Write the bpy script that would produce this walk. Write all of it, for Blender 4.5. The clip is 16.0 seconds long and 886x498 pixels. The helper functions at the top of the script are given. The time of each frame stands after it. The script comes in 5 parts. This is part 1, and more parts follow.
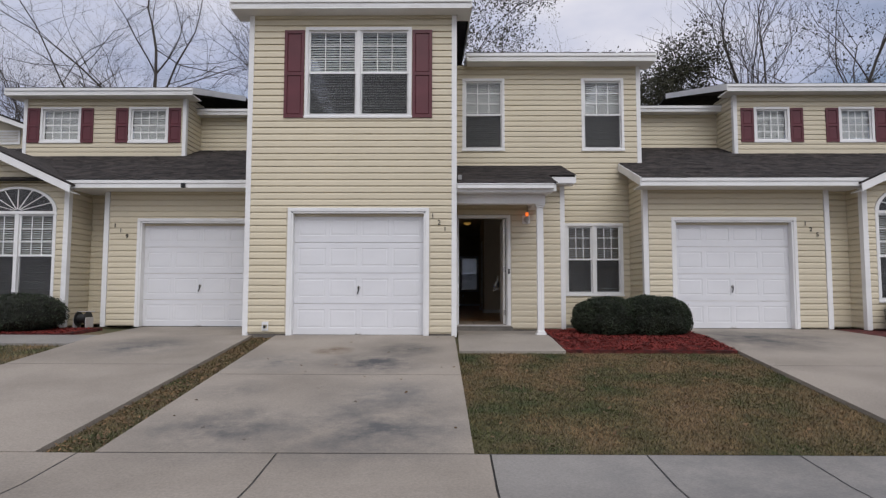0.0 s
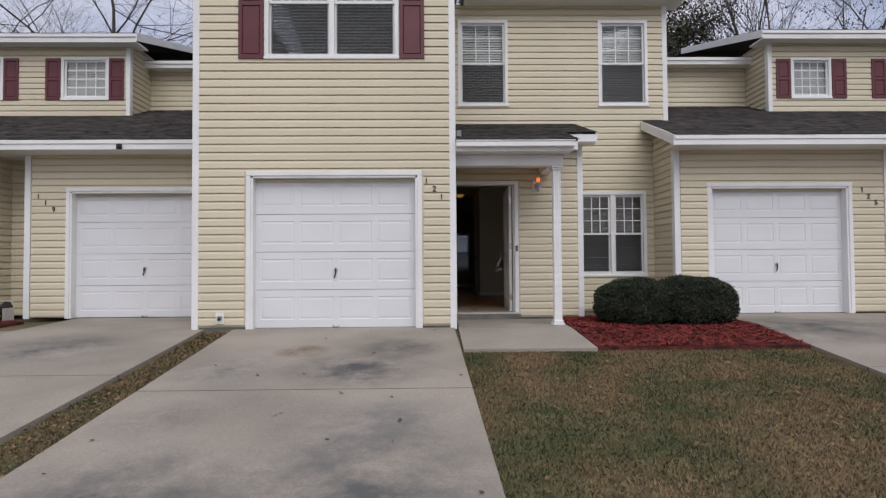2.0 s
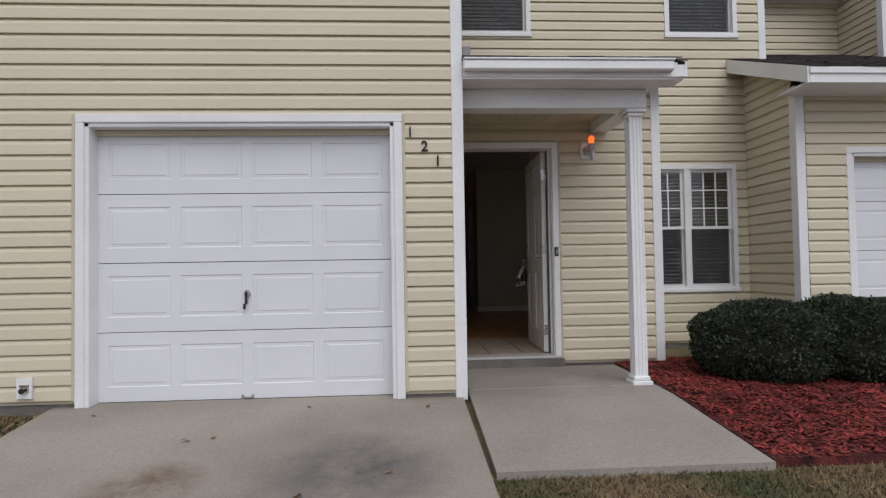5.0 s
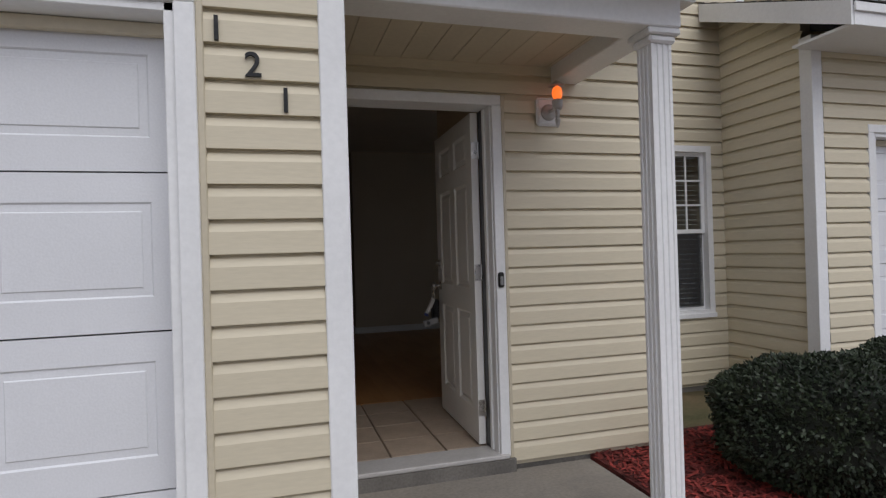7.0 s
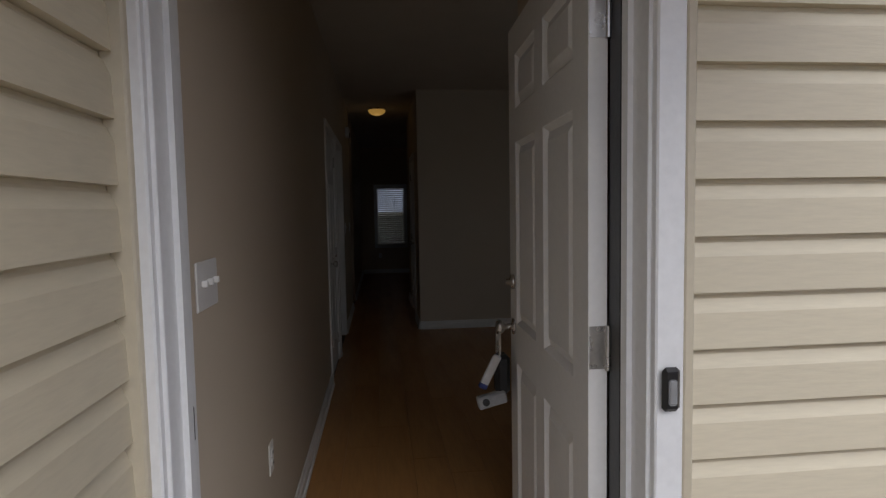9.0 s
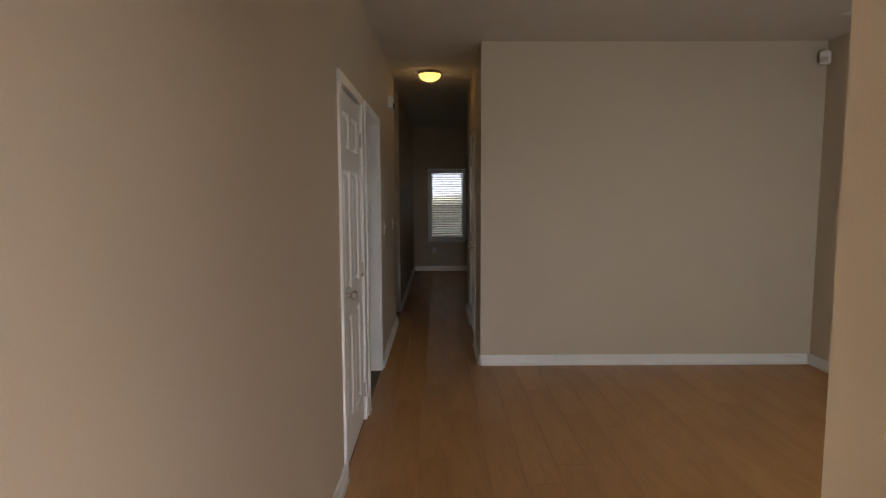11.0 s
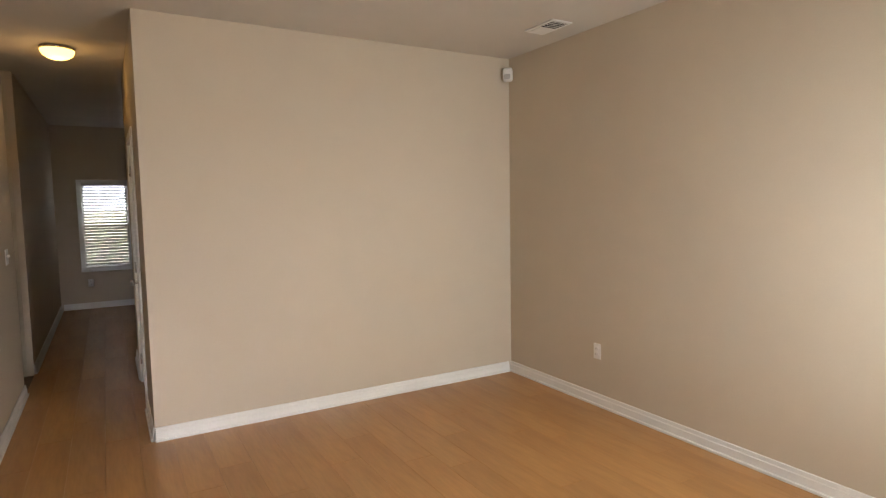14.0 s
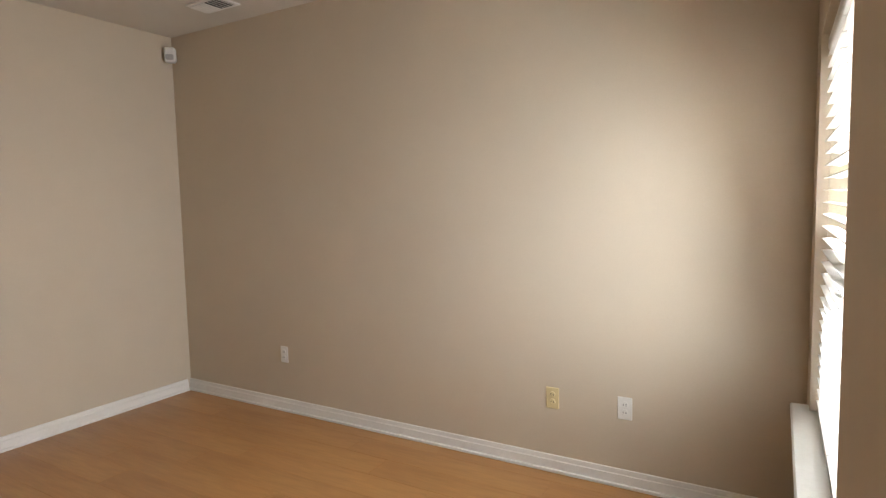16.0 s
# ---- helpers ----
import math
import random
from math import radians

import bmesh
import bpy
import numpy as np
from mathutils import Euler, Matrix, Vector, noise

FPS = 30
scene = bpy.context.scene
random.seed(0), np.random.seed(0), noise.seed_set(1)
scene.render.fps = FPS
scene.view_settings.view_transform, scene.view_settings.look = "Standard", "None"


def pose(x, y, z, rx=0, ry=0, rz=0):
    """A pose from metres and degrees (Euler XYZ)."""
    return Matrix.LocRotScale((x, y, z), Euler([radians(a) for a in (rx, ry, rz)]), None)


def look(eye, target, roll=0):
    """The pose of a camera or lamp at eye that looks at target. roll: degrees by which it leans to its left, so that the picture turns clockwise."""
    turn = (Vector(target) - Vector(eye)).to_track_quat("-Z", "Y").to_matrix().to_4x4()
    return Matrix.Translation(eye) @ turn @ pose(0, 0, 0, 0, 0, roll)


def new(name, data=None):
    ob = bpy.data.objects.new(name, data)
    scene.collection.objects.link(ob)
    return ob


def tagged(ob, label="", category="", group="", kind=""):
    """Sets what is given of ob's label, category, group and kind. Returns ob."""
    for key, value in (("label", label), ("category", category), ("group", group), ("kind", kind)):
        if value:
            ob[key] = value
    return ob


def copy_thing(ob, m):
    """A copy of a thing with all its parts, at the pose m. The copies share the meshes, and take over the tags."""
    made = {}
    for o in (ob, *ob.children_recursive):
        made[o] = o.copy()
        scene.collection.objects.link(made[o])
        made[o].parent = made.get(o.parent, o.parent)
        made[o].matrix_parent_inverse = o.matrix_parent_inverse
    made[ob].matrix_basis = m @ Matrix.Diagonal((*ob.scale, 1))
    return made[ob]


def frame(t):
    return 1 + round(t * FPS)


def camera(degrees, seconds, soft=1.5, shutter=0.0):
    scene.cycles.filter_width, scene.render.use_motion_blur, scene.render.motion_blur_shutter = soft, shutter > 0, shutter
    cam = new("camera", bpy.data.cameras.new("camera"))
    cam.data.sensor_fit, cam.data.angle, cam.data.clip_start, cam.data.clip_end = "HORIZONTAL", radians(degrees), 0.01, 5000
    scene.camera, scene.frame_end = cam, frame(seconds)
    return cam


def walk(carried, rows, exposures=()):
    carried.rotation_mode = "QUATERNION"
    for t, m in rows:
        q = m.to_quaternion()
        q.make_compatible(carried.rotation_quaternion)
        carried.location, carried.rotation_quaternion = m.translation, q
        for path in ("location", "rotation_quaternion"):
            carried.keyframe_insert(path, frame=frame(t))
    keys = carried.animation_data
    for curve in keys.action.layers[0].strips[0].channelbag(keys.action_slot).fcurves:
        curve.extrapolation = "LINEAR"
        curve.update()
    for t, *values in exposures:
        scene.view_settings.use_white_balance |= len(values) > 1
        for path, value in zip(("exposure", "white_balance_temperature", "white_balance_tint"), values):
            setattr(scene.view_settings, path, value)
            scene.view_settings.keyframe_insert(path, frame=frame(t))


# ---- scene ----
cam = camera(75.1, 16.0, soft=1.3)
PATH = [
    (0, (0.108, 1.134, 0.811), (0.087, 3.13, 0.946), 0.1),
    (0.5, (0.045, 1.435, 0.801), (0.053, 3.433, 0.908), -0.5),
    (1, (-0.011, 1.872, 0.819), (0.025, 3.869, 0.92), -1.2),
    (1.5, (0.046, 2.394, 0.859), (0.012, 4.392, 0.931), -0.6),
    (2, (-0.095, 2.969, 0.856), (-0.058, 4.968, 0.915), -0.4),
    (2.5, (-0.086, 3.559, 0.863), (-0.052, 5.556, 0.962), 0.1),
    (3, (-0.134, 4.167, 0.885), (-0.099, 6.165, 0.971), -0.3),
    (3.5, (-0.173, 4.759, 0.926), (-0.103, 6.755, 1.013), -1.0),
    (3.7, (-0.146, 5.007, 0.946), (-0.09, 7.004, 1.029), -0.9),
    (5.8, (-0.203, 7.54, 1.156), (-0.062, 9.535, 1.151), -0.9),
    (6, (-0.17, 7.806, 1.218), (-0.059, 9.803, 1.194), -0.7),
    (6.5, (-0.164, 8.433, 1.284), (0.119, 10.413, 1.287), -1.1),
    (7, (-0.006, 8.997, 1.307), (0.55, 10.918, 1.315), -1.7),
    (7.5, (0.125, 9.58, 1.38), (0.811, 11.457, 1.304), -1.7),
    (8, (0.342, 10.068, 1.413), (1.042, 11.939, 1.302), -2.2),
    (8.5, (0.578, 10.563, 1.462), (0.984, 12.516, 1.319), -0.4),
    (9, (0.688, 11.07, 1.495), (0.9, 13.054, 1.357), -1.0),
    (9.5, (0.773, 11.549, 1.5), (0.745, 13.546, 1.394), -0.4),
    (11.8, (0.759, 13.161, 1.644), (0.87, 15.145, 1.415), 0.4),
    (12, (0.743, 13.218, 1.631), (0.975, 15.194, 1.423), -0.4),
    (12.5, (0.708, 13.374, 1.632), (1.174, 15.309, 1.434), -1.1),
    (13, (0.769, 13.479, 1.629), (1.421, 15.363, 1.464), -0.7),
    (13.5, (0.872, 13.564, 1.637), (1.687, 15.383, 1.475), -0.9),
    (14, (0.926, 13.582, 1.629), (1.927, 15.306, 1.467), -1.0),
    (14.5, (1.008, 13.58, 1.584), (2.227, 15.158, 1.434), -0.9),
    (15, (1.051, 13.606, 1.577), (2.504, 14.973, 1.432), -0.9),
    (15.5, (1.097, 13.626, 1.58), (2.71, 14.798, 1.431), -1.2),
    (16, (1.126, 13.641, 1.564), (2.847, 14.647, 1.399), -1.2),
]
EXPOSURE = [(0, 0.03, 6350, 12), (3.0, 0.15, 6400, 12), (6.0, -0.05, 6250, 11), (8.0, 0.05, 6250, 11), (8.5, 0.3, 6300, 11), (9.0, 0.55, 6250, 11), (9.7, 1.0, 6300, 11), (11.2, 4.2, 6750, 12), (12.0, 5.1, 6900, 12), (14.0, 5.15, 6850, 12), (15.5, 5.05, 6500, 12), (16.0, 4.9, 6550, 12)]
walk(cam, [(t, look(e, g, r)) for t, e, g, r in PATH], EXPOSURE)

# ---- light ----
world = bpy.data.worlds.new("World")
scene.world = world
world.use_nodes = True
wn, wl = world.node_tree.nodes, world.node_tree.links
wn.clear()
w_out, w_bg = wn.new("ShaderNodeOutputWorld"), wn.new("ShaderNodeBackground")
sky = wn.new("ShaderNodeTexSky")
sky.sky_type, sky.sun_disc = "NISHITA", False
sky.sun_elevation, sky.sun_rotation = radians(48), radians(195)
sky_scale = wn.new("ShaderNodeVectorMath"); sky_scale.operation = "SCALE"; sky_scale.inputs[3].default_value = 0.75
clouds, ramp, mixer = wn.new("ShaderNodeTexNoise"), wn.new("ShaderNodeValToRGB"), wn.new("ShaderNodeMix")
tint = wn.new("ShaderNodeValToRGB")
wcoord = wn.new("ShaderNodeTexCoord")
wmap = wn.new("ShaderNodeMapping"); wmap.inputs["Scale"].default_value = (1.0, 1.0, 2.6)
clouds.inputs["Scale"].default_value, clouds.inputs["Detail"].default_value = 2.2, 6
ramp.color_ramp.elements[0].position, ramp.color_ramp.elements[1].position = 0.22, 0.40
tint.color_ramp.elements[0].position, tint.color_ramp.elements[1].position = 0.40, 0.62
tint.color_ramp.elements[0].color = (4.5, 4.9, 6.3, 1)
tint.color_ramp.elements[1].color = (7.7, 7.6, 8.1, 1)
mixer.data_type = "RGBA"
wl.new(wcoord.outputs["Generated"], wmap.inputs[0]); wl.new(wmap.outputs[0], clouds.inputs["Vector"])
wl.new(clouds.outputs["Fac"], ramp.inputs[0]); wl.new(clouds.outputs["Fac"], tint.inputs[0])
wl.new(ramp.outputs[0], mixer.inputs[0]); wl.new(sky.outputs[0], sky_scale.inputs[0])
wl.new(sky_scale.outputs[0], mixer.inputs[6]); wl.new(tint.outputs[0], mixer.inputs[7])
wl.new(mixer.outputs[2], w_bg.inputs[0]); wl.new(w_bg.outputs[0], w_out.inputs[0])
w_bg.inputs[1].default_value = 0.1

sun = new("sun", bpy.data.lights.new("sun", "SUN"))
sun.data.energy, sun.data.angle, sun.data.color = 1.6, radians(50), (1.0, 0.97, 0.92)
sun.matrix_world = look((3, -6, 15), (0, 6, 0))


d = bpy.data.lights.new("front_window_daylight", "AREA")
d.shape, d.size, d.size_y, d.energy, d.color = "RECTANGLE", 1.0, 1.30, 1.25, (0.84, 0.93, 1.0)
d.spread = radians(140)
new("front_window_daylight", d).matrix_world = look((3.12, 13.515, 1.42), (3.06, 14.5, 1.25))

# ---- materials ----
def mat(name, base, rough=0.6, vary=0.08, scale=6.0, fine=60.0, bump=0.15, metal=0.0, second=None, stretch=(1, 1, 1), piece=0.0, island=False, emit=None, spec=0.5):
    m = bpy.data.materials.new(name)
    m.use_nodes = True
    n, l = m.node_tree.nodes, m.node_tree.links
    b = n["Principled BSDF"]
    tc, mp = n.new("ShaderNodeTexCoord"), n.new("ShaderNodeMapping")
    mp.inputs["Scale"].default_value = stretch
    l.new(tc.outputs["Object"], mp.inputs[0])
    big, small = n.new("ShaderNodeTexNoise"), n.new("ShaderNodeTexNoise")
    big.inputs["Scale"].default_value, big.inputs["Detail"].default_value = scale, 5
    small.inputs["Scale"].default_value, small.inputs["Detail"].default_value = fine, 3
    l.new(mp.outputs[0], big.inputs["Vector"]); l.new(mp.outputs[0], small.inputs["Vector"])
    col = n.new("ShaderNodeMix"); col.data_type = "RGBA"
    sec = second or tuple(c * (1 - 2.5 * vary) for c in base)
    col.inputs[6].default_value, col.inputs[7].default_value = (*base, 1), (*sec, 1)
    rm = n.new("ShaderNodeMapRange"); rm.inputs[1].default_value, rm.inputs[2].default_value = 0.38, 0.66
    l.new(big.outputs["Fac"], rm.inputs[0]); l.new(rm.outputs[0], col.inputs[0])
    hsv = n.new("ShaderNodeHueSaturation")
    v = n.new("ShaderNodeMapRange")
    v.inputs[1].default_value, v.inputs[2].default_value = 0.3, 0.7
    v.inputs[3].default_value, v.inputs[4].default_value = 1 - vary, 1 + vary
    l.new(small.outputs["Fac"], v.inputs[0])
    val = v.outputs[0]
    if piece:
        src = n.new("ShaderNodeNewGeometry").outputs["Random Per Island"] if island else n.new("ShaderNodeObjectInfo").outputs["Random"]
        pr, mul = n.new("ShaderNodeMapRange"), n.new("ShaderNodeMath")
        pr.inputs[3].default_value, pr.inputs[4].default_value = 1 - piece, 1 + piece
        mul.operation = "MULTIPLY"
        l.new(src, pr.inputs[0]); l.new(val, mul.inputs[0]); l.new(pr.outputs[0], mul.inputs[1])
        val = mul.outputs[0]
    l.new(val, hsv.inputs["Value"]); l.new(col.outputs[2], hsv.inputs["Color"]); l.new(hsv.outputs[0], b.inputs["Base Color"])
    rr = n.new("ShaderNodeMapRange")
    rr.inputs[3].default_value, rr.inputs[4].default_value = max(rough - 0.08, 0.02), min(rough + 0.08, 1)
    l.new(big.outputs["Fac"], rr.inputs[0]); l.new(rr.outputs[0], b.inputs["Roughness"])
    b.inputs["Metallic"].default_value = metal
    b.inputs["Specular IOR Level"].default_value = spec
    if bump:
        bp = n.new("ShaderNodeBump"); bp.inputs["Strength"].default_value, bp.inputs["Distance"].default_value = bump, 0.01
        l.new(small.outputs["Fac"], bp.inputs["Height"]); l.new(bp.outputs[0], b.inputs["Normal"])
    if emit:
        b.inputs["Emission Color"].default_value, b.inputs["Emission Strength"].default_value = (*emit[0], 1), emit[1]
    return m


def glass_mat():
    m = bpy.data.materials.new("window_glass"); m.use_nodes = True
    b = m.node_tree.nodes["Principled BSDF"]
    b.inputs["Base Color"].default_value = (0.72, 0.75, 0.76, 1)
    b.inputs["Roughness"].default_value, b.inputs["IOR"].default_value, b.inputs["Transmission Weight"].default_value = 0.0, 1.45, 1.0
    return m


def concrete_mat(name, base, stains):
    """Concrete with broad grey weathering and stains at places of their own: (x, y, radius, colour)."""
    m = mat(name, base, 0.85, 0.12, 0.7, 55, 0.35, second=tuple(c * 0.72 for c in base))
    n, l = m.node_tree.nodes, m.node_tree.links
    b = n["Principled BSDF"]
    src = b.inputs["Base Color"].links[0].from_socket
    geo = n.new("ShaderNodeNewGeometry")
    wob = n.new("ShaderNodeTexNoise"); wob.inputs["Scale"].default_value, wob.inputs["Detail"].default_value = 2.2, 7
    wob.inputs["Roughness"].default_value = 0.7
    l.new(geo.outputs["Position"], wob.inputs["Vector"])
    for x, y, r, c, amount in stains:
        d = n.new("ShaderNodeVectorMath"); d.operation = "DISTANCE"; d.inputs[1].default_value = (x, y, 0)
        flat = n.new("ShaderNodeVectorMath"); flat.operation = "MULTIPLY"; flat.inputs[1].default_value = (1, 1, 0)
        l.new(geo.outputs["Position"], flat.inputs[0]); l.new(flat.outputs[0], d.inputs[0])
        fall = n.new("ShaderNodeMapRange"); fall.inputs[1].default_value, fall.inputs[2].default_value = r, 0.0
        l.new(d.outputs["Value"], fall.inputs[0])
        wm = n.new("ShaderNodeMapRange"); wm.inputs[1].default_value, wm.inputs[2].default_value = 0.34, 0.74
        l.new(wob.outputs["Fac"], wm.inputs[0])
        mu = n.new("ShaderNodeMath"); mu.operation = "MULTIPLY"
        l.new(fall.outputs[0], mu.inputs[0]); l.new(wm.outputs[0], mu.inputs[1])
        am = n.new("ShaderNodeMath"); am.operation = "MULTIPLY"; am.inputs[1].default_value = amount; am.use_clamp = True
        l.new(mu.outputs[0], am.inputs[0])
        mx = n.new("ShaderNodeMix"); mx.data_type = "RGBA"; mx.inputs[7].default_value = (*c, 1)
        l.new(am.outputs[0], mx.inputs[0]); l.new(src, mx.inputs[6]); src = mx.outputs[2]
    l.new(src, b.inputs["Base Color"])
    return m


M = {}
M["siding"] = mat("cream_vinyl_siding", (0.645, 0.575, 0.425), 0.5, 0.035, 1.2, 45, 0.06, piece=0.025, stretch=(0.4, 0.4, 3))
M["siding_trim"] = mat("cream_vinyl_trim", (0.57, 0.505, 0.375), 0.5, 0.04, 2, 40, 0.05)
M["white"] = mat("white_vinyl_trim", (0.80, 0.80, 0.79), 0.42, 0.03, 2, 50, 0.05)
M["garage"] = mat("white_painted_steel", (0.73, 0.735, 0.75), 0.38, 0.03, 1.3, 130, 0.05)
M["shutter"] = mat("maroon_vinyl", (0.115, 0.022, 0.030), 0.45, 0.1, 3, 60, 0.1)
M["shingle"] = mat("brown_asphalt_shingle", (0.050, 0.041, 0.037), 0.95, 0.3, 5, 180, 0.5, piece=0.35, island=True)
M["roof_deck"] = mat("dark_roof_deck", (0.03, 0.027, 0.025), 0.95, 0.2)
M["glass"] = glass_mat()
M["blind"] = mat("white_blind_slat", (0.78, 0.77, 0.74), 0.45, 0.03, 3, 40, 0.03)
M["screen"] = mat("dark_insect_screen", (0.035, 0.036, 0.038), 0.7, 0.1, 4, 300, 0.1)
M["drive"] = concrete_mat("driveway_concrete", (0.315, 0.276, 0.23), [
    (-1.59, 9.63, 0.36, (0.11, 0.065, 0.03), 2.2), (-0.5, 9.75, 0.6, (0.07, 0.068, 0.065), 1.7), (-0.85, 8.8, 0.85, (0.065, 0.065, 0.068), 1.9),
    (-2.15, 8.8, 0.75, (0.12, 0.12, 0.12), 1.5), (-0.5, 7.2, 0.9, (0.11, 0.11, 0.11), 1.2), (-2.2, 7.4, 0.5, (0.10, 0.10, 0.10), 1.3),
    (-0.55, 6.15, 1.1, (0.09, 0.09, 0.09), 1.7), (-1.85, 6.15, 0.9, (0.085, 0.085, 0.085), 1.7), (-4.6, 9.9, 1.0, (0.09, 0.09, 0.09), 1.6), (5.2, 10.9, 1.6, (0.07, 0.07, 0.07), 1.6)])
M["walkway"] = concrete_mat("walkway_concrete", (0.26, 0.245, 0.225), [(2.0, 5.2, 1.5, (0.12, 0.12, 0.12), 1.0), (3.5, 4.8, 1.5, (0.10, 0.10, 0.10), 1.0), (-4, 5, 1.6, (0.1, 0.1, 0.1), 1.0)])
M["porch"] = concrete_mat("porch_concrete", (0.33, 0.295, 0.25), [(1.5, 11.6, 1.0, (0.16, 0.15, 0.14), 0.9)])
M["foundation"] = mat("grey_concrete_foundation", (0.19, 0.175, 0.155), 0.9, 0.15, 3, 80, 0.3)
M["soil"] = mat("winter_lawn_soil", (0.15, 0.11, 0.06), 0.95, 0.2, 1.6, 70, 0.5, second=(0.055, 0.062, 0.022))
M["asphalt"] = mat("grey_asphalt", (0.055, 0.055, 0.056), 0.9, 0.2, 2, 150, 0.5)
M["mulch"] = mat("red_wood_mulch", (0.25, 0.034, 0.026), 0.9, 0.2, 5, 60, 0.5, piece=0.55, island=True)
M["mulch_bed"] = mat("dark_red_mulch_bed", (0.12, 0.02, 0.016), 0.95, 0.3, 8, 60, 0.6)
M["grass"] = mat("dormant_grass", (0.185, 0.122, 0.058), 0.8, 0.32, 1.5, 14, 0, second=(0.050, 0.068, 0.020), piece=0.6, island=True)
M["leaf"] = mat("dark_evergreen_leaf", (0.028, 0.040, 0.017), 0.62, 0.2, 3, 30, 0, piece=0.5, island=True, second=(0.016, 0.026, 0.012))
# near black: the shade inside the foliage, put into the core's colour
M["bush_core"] = mat("bush_core_shade", (0.012, 0.014, 0.008), 0.95, 0.2)
M["bark"] = mat("grey_winter_bark", (0.060, 0.050, 0.042), 0.9, 0.2, 3, 30, 0.4)
M["tree_leaf"] = mat("sparse_tree_leaf", (0.045, 0.045, 0.022), 0.7, 0.2, 2, 20, 0, piece=0.5, island=True)
M["digit"] = mat("black_metal_number", (0.012, 0.012, 0.012), 0.4, 0.1, metal=0.3)
M["black"] = mat("black_plastic", (0.014, 0.014, 0.015), 0.35, 0.1, bump=0.05)
M["nickel"] = mat("brushed_nickel", (0.55, 0.53, 0.50), 0.28, 0.04, 20, 120, 0.05, metal=1.0)
M["wall"] = mat("beige_wall_paint", (0.56, 0.475, 0.365), 0.75, 0.012, 1.5, 140, 0.05, spec=0.3)
M["ceiling"] = mat("white_ceiling_paint", (0.62, 0.57, 0.50), 0.9, 0.02, 2, 160, 0.1, spec=0.2)
M["interior_white"] = mat("white_semi_gloss_paint", (0.80, 0.785, 0.75), 0.35, 0.02, 3, 60, 0.04)
M["laminate"] = mat("honey_wood_laminate", (0.46, 0.235, 0.082), 0.34, 0.07, 2.2, 22, 0.03, stretch=(3.2, 0.35, 1), piece=0.05, second=(0.38, 0.18, 0.06))
M["tile"] = mat("beige_floor_tile", (0.42, 0.33, 0.25), 0.4, 0.07, 5, 60, 0.08, piece=0.05)
M["grout"] = mat("brown_grout", (0.26, 0.20, 0.15), 0.9, 0.1)
M["plate"] = mat("white_switch_plate", (0.78, 0.76, 0.72), 0.35, 0.02, bump=0)
M["almond"] = mat("almond_outlet_plate", (0.66, 0.55, 0.30), 0.35, 0.02, bump=0)
M["lamp_glass"] = mat("warm_lamp_glass", (0.85, 0.75, 0.5), 0.3, 0.02, bump=0, emit=((1.0, 0.55, 0.12), 0.17))
M["bulb"] = mat("orange_glowing_bulb", (0.8, 0.25, 0.06), 0.3, 0.02, bump=0, emit=((1.0, 0.16, 0.02), 1.1))
M["lantern"] = mat("pale_lantern_metal", (0.50, 0.48, 0.46), 0.35, 0.06, bump=0.05)
M["blue"] = mat("dark_blue_plastic", (0.02, 0.03, 0.14), 0.4, 0.06, bump=0)
M["grey"] = mat("grey_plastic", (0.30, 0.30, 0.30), 0.5, 0.08)
M["dark_metal"] = mat("dark_metal", (0.05, 0.05, 0.05), 0.45, 0.1, metal=0.6)


# ---- mesh helpers ----
def box(bm, x0, y0, z0, x1, y1, z1, bevel=0.0):
    vs = [bm.verts.new(p) for p in ((x0, y0, z0), (x1, y0, z0), (x1, y1, z0), (x0, y1, z0), (x0, y0, z1), (x1, y0, z1), (x1, y1, z1), (x0, y1, z1))]
    fs = [bm.faces.new([vs[i] for i in q]) for q in ((3, 2, 1, 0), (4, 5, 6, 7), (0, 1, 5, 4), (1, 2, 6, 5), (2, 3, 7, 6), (3, 0, 4, 7))]
    if bevel:
        bmesh.ops.bevel(bm, geom=list({e for f in fs for e in f.edges}), offset=bevel, segments=1, affect="EDGES")
    return bm


def lathe(bm, profile, seg=20, axis="z", at=(0, 0, 0)):
    """A turned shape from (radius, height) steps."""
    rings = []
    for r, h in profile:
        ring = []
        for i in range(seg):
            a = 2 * math.pi * i / seg
            p = (r * math.cos(a), r * math.sin(a), h)
            if axis == "y":
                p = (p[0], p[2], p[1])
            if axis == "x":
                p = (p[2], p[0], p[1])
            ring.append(bm.verts.new((p[0] + at[0], p[1] + at[1], p[2] + at[2])))
        rings.append(ring)
    for a, b in zip(rings, rings[1:]):
        for i in range(seg):
            bm.faces.new((a[i], a[(i + 1) % seg], b[(i + 1) % seg], b[i]))
    bm.faces.new(rings[0][::-1]); bm.faces.new(rings[-1])
    bmesh.ops.recalc_face_normals(bm, faces=bm.faces[:])
    return bm


def mesh_of(name, bm, material, smooth=False):
    me = bpy.data.meshes.new(name)
    bm.to_mesh(me); bm.free()
    me.materials.append(material)
    if smooth:
        me.polygons.foreach_set("use_smooth", [True] * len(me.polygons))
    return me


def part(name, bm, material, parent=None, label="", smooth=False):
    ob = new(name, mesh_of(name, bm, material, smooth) if isinstance(bm, bmesh.types.BMesh) else bm)
    if parent:
        ob.parent = parent
    return tagged(ob, label)


def thing(name, at, label, category, group="", kind=""):
    ob = new(name)
    ob.location = at
    ob.empty_display_size = 0.1
    return tagged(ob, label, category, group, kind)


def B(*a, bevel=0.0):
    return box(bmesh.new(), *a, bevel=bevel)


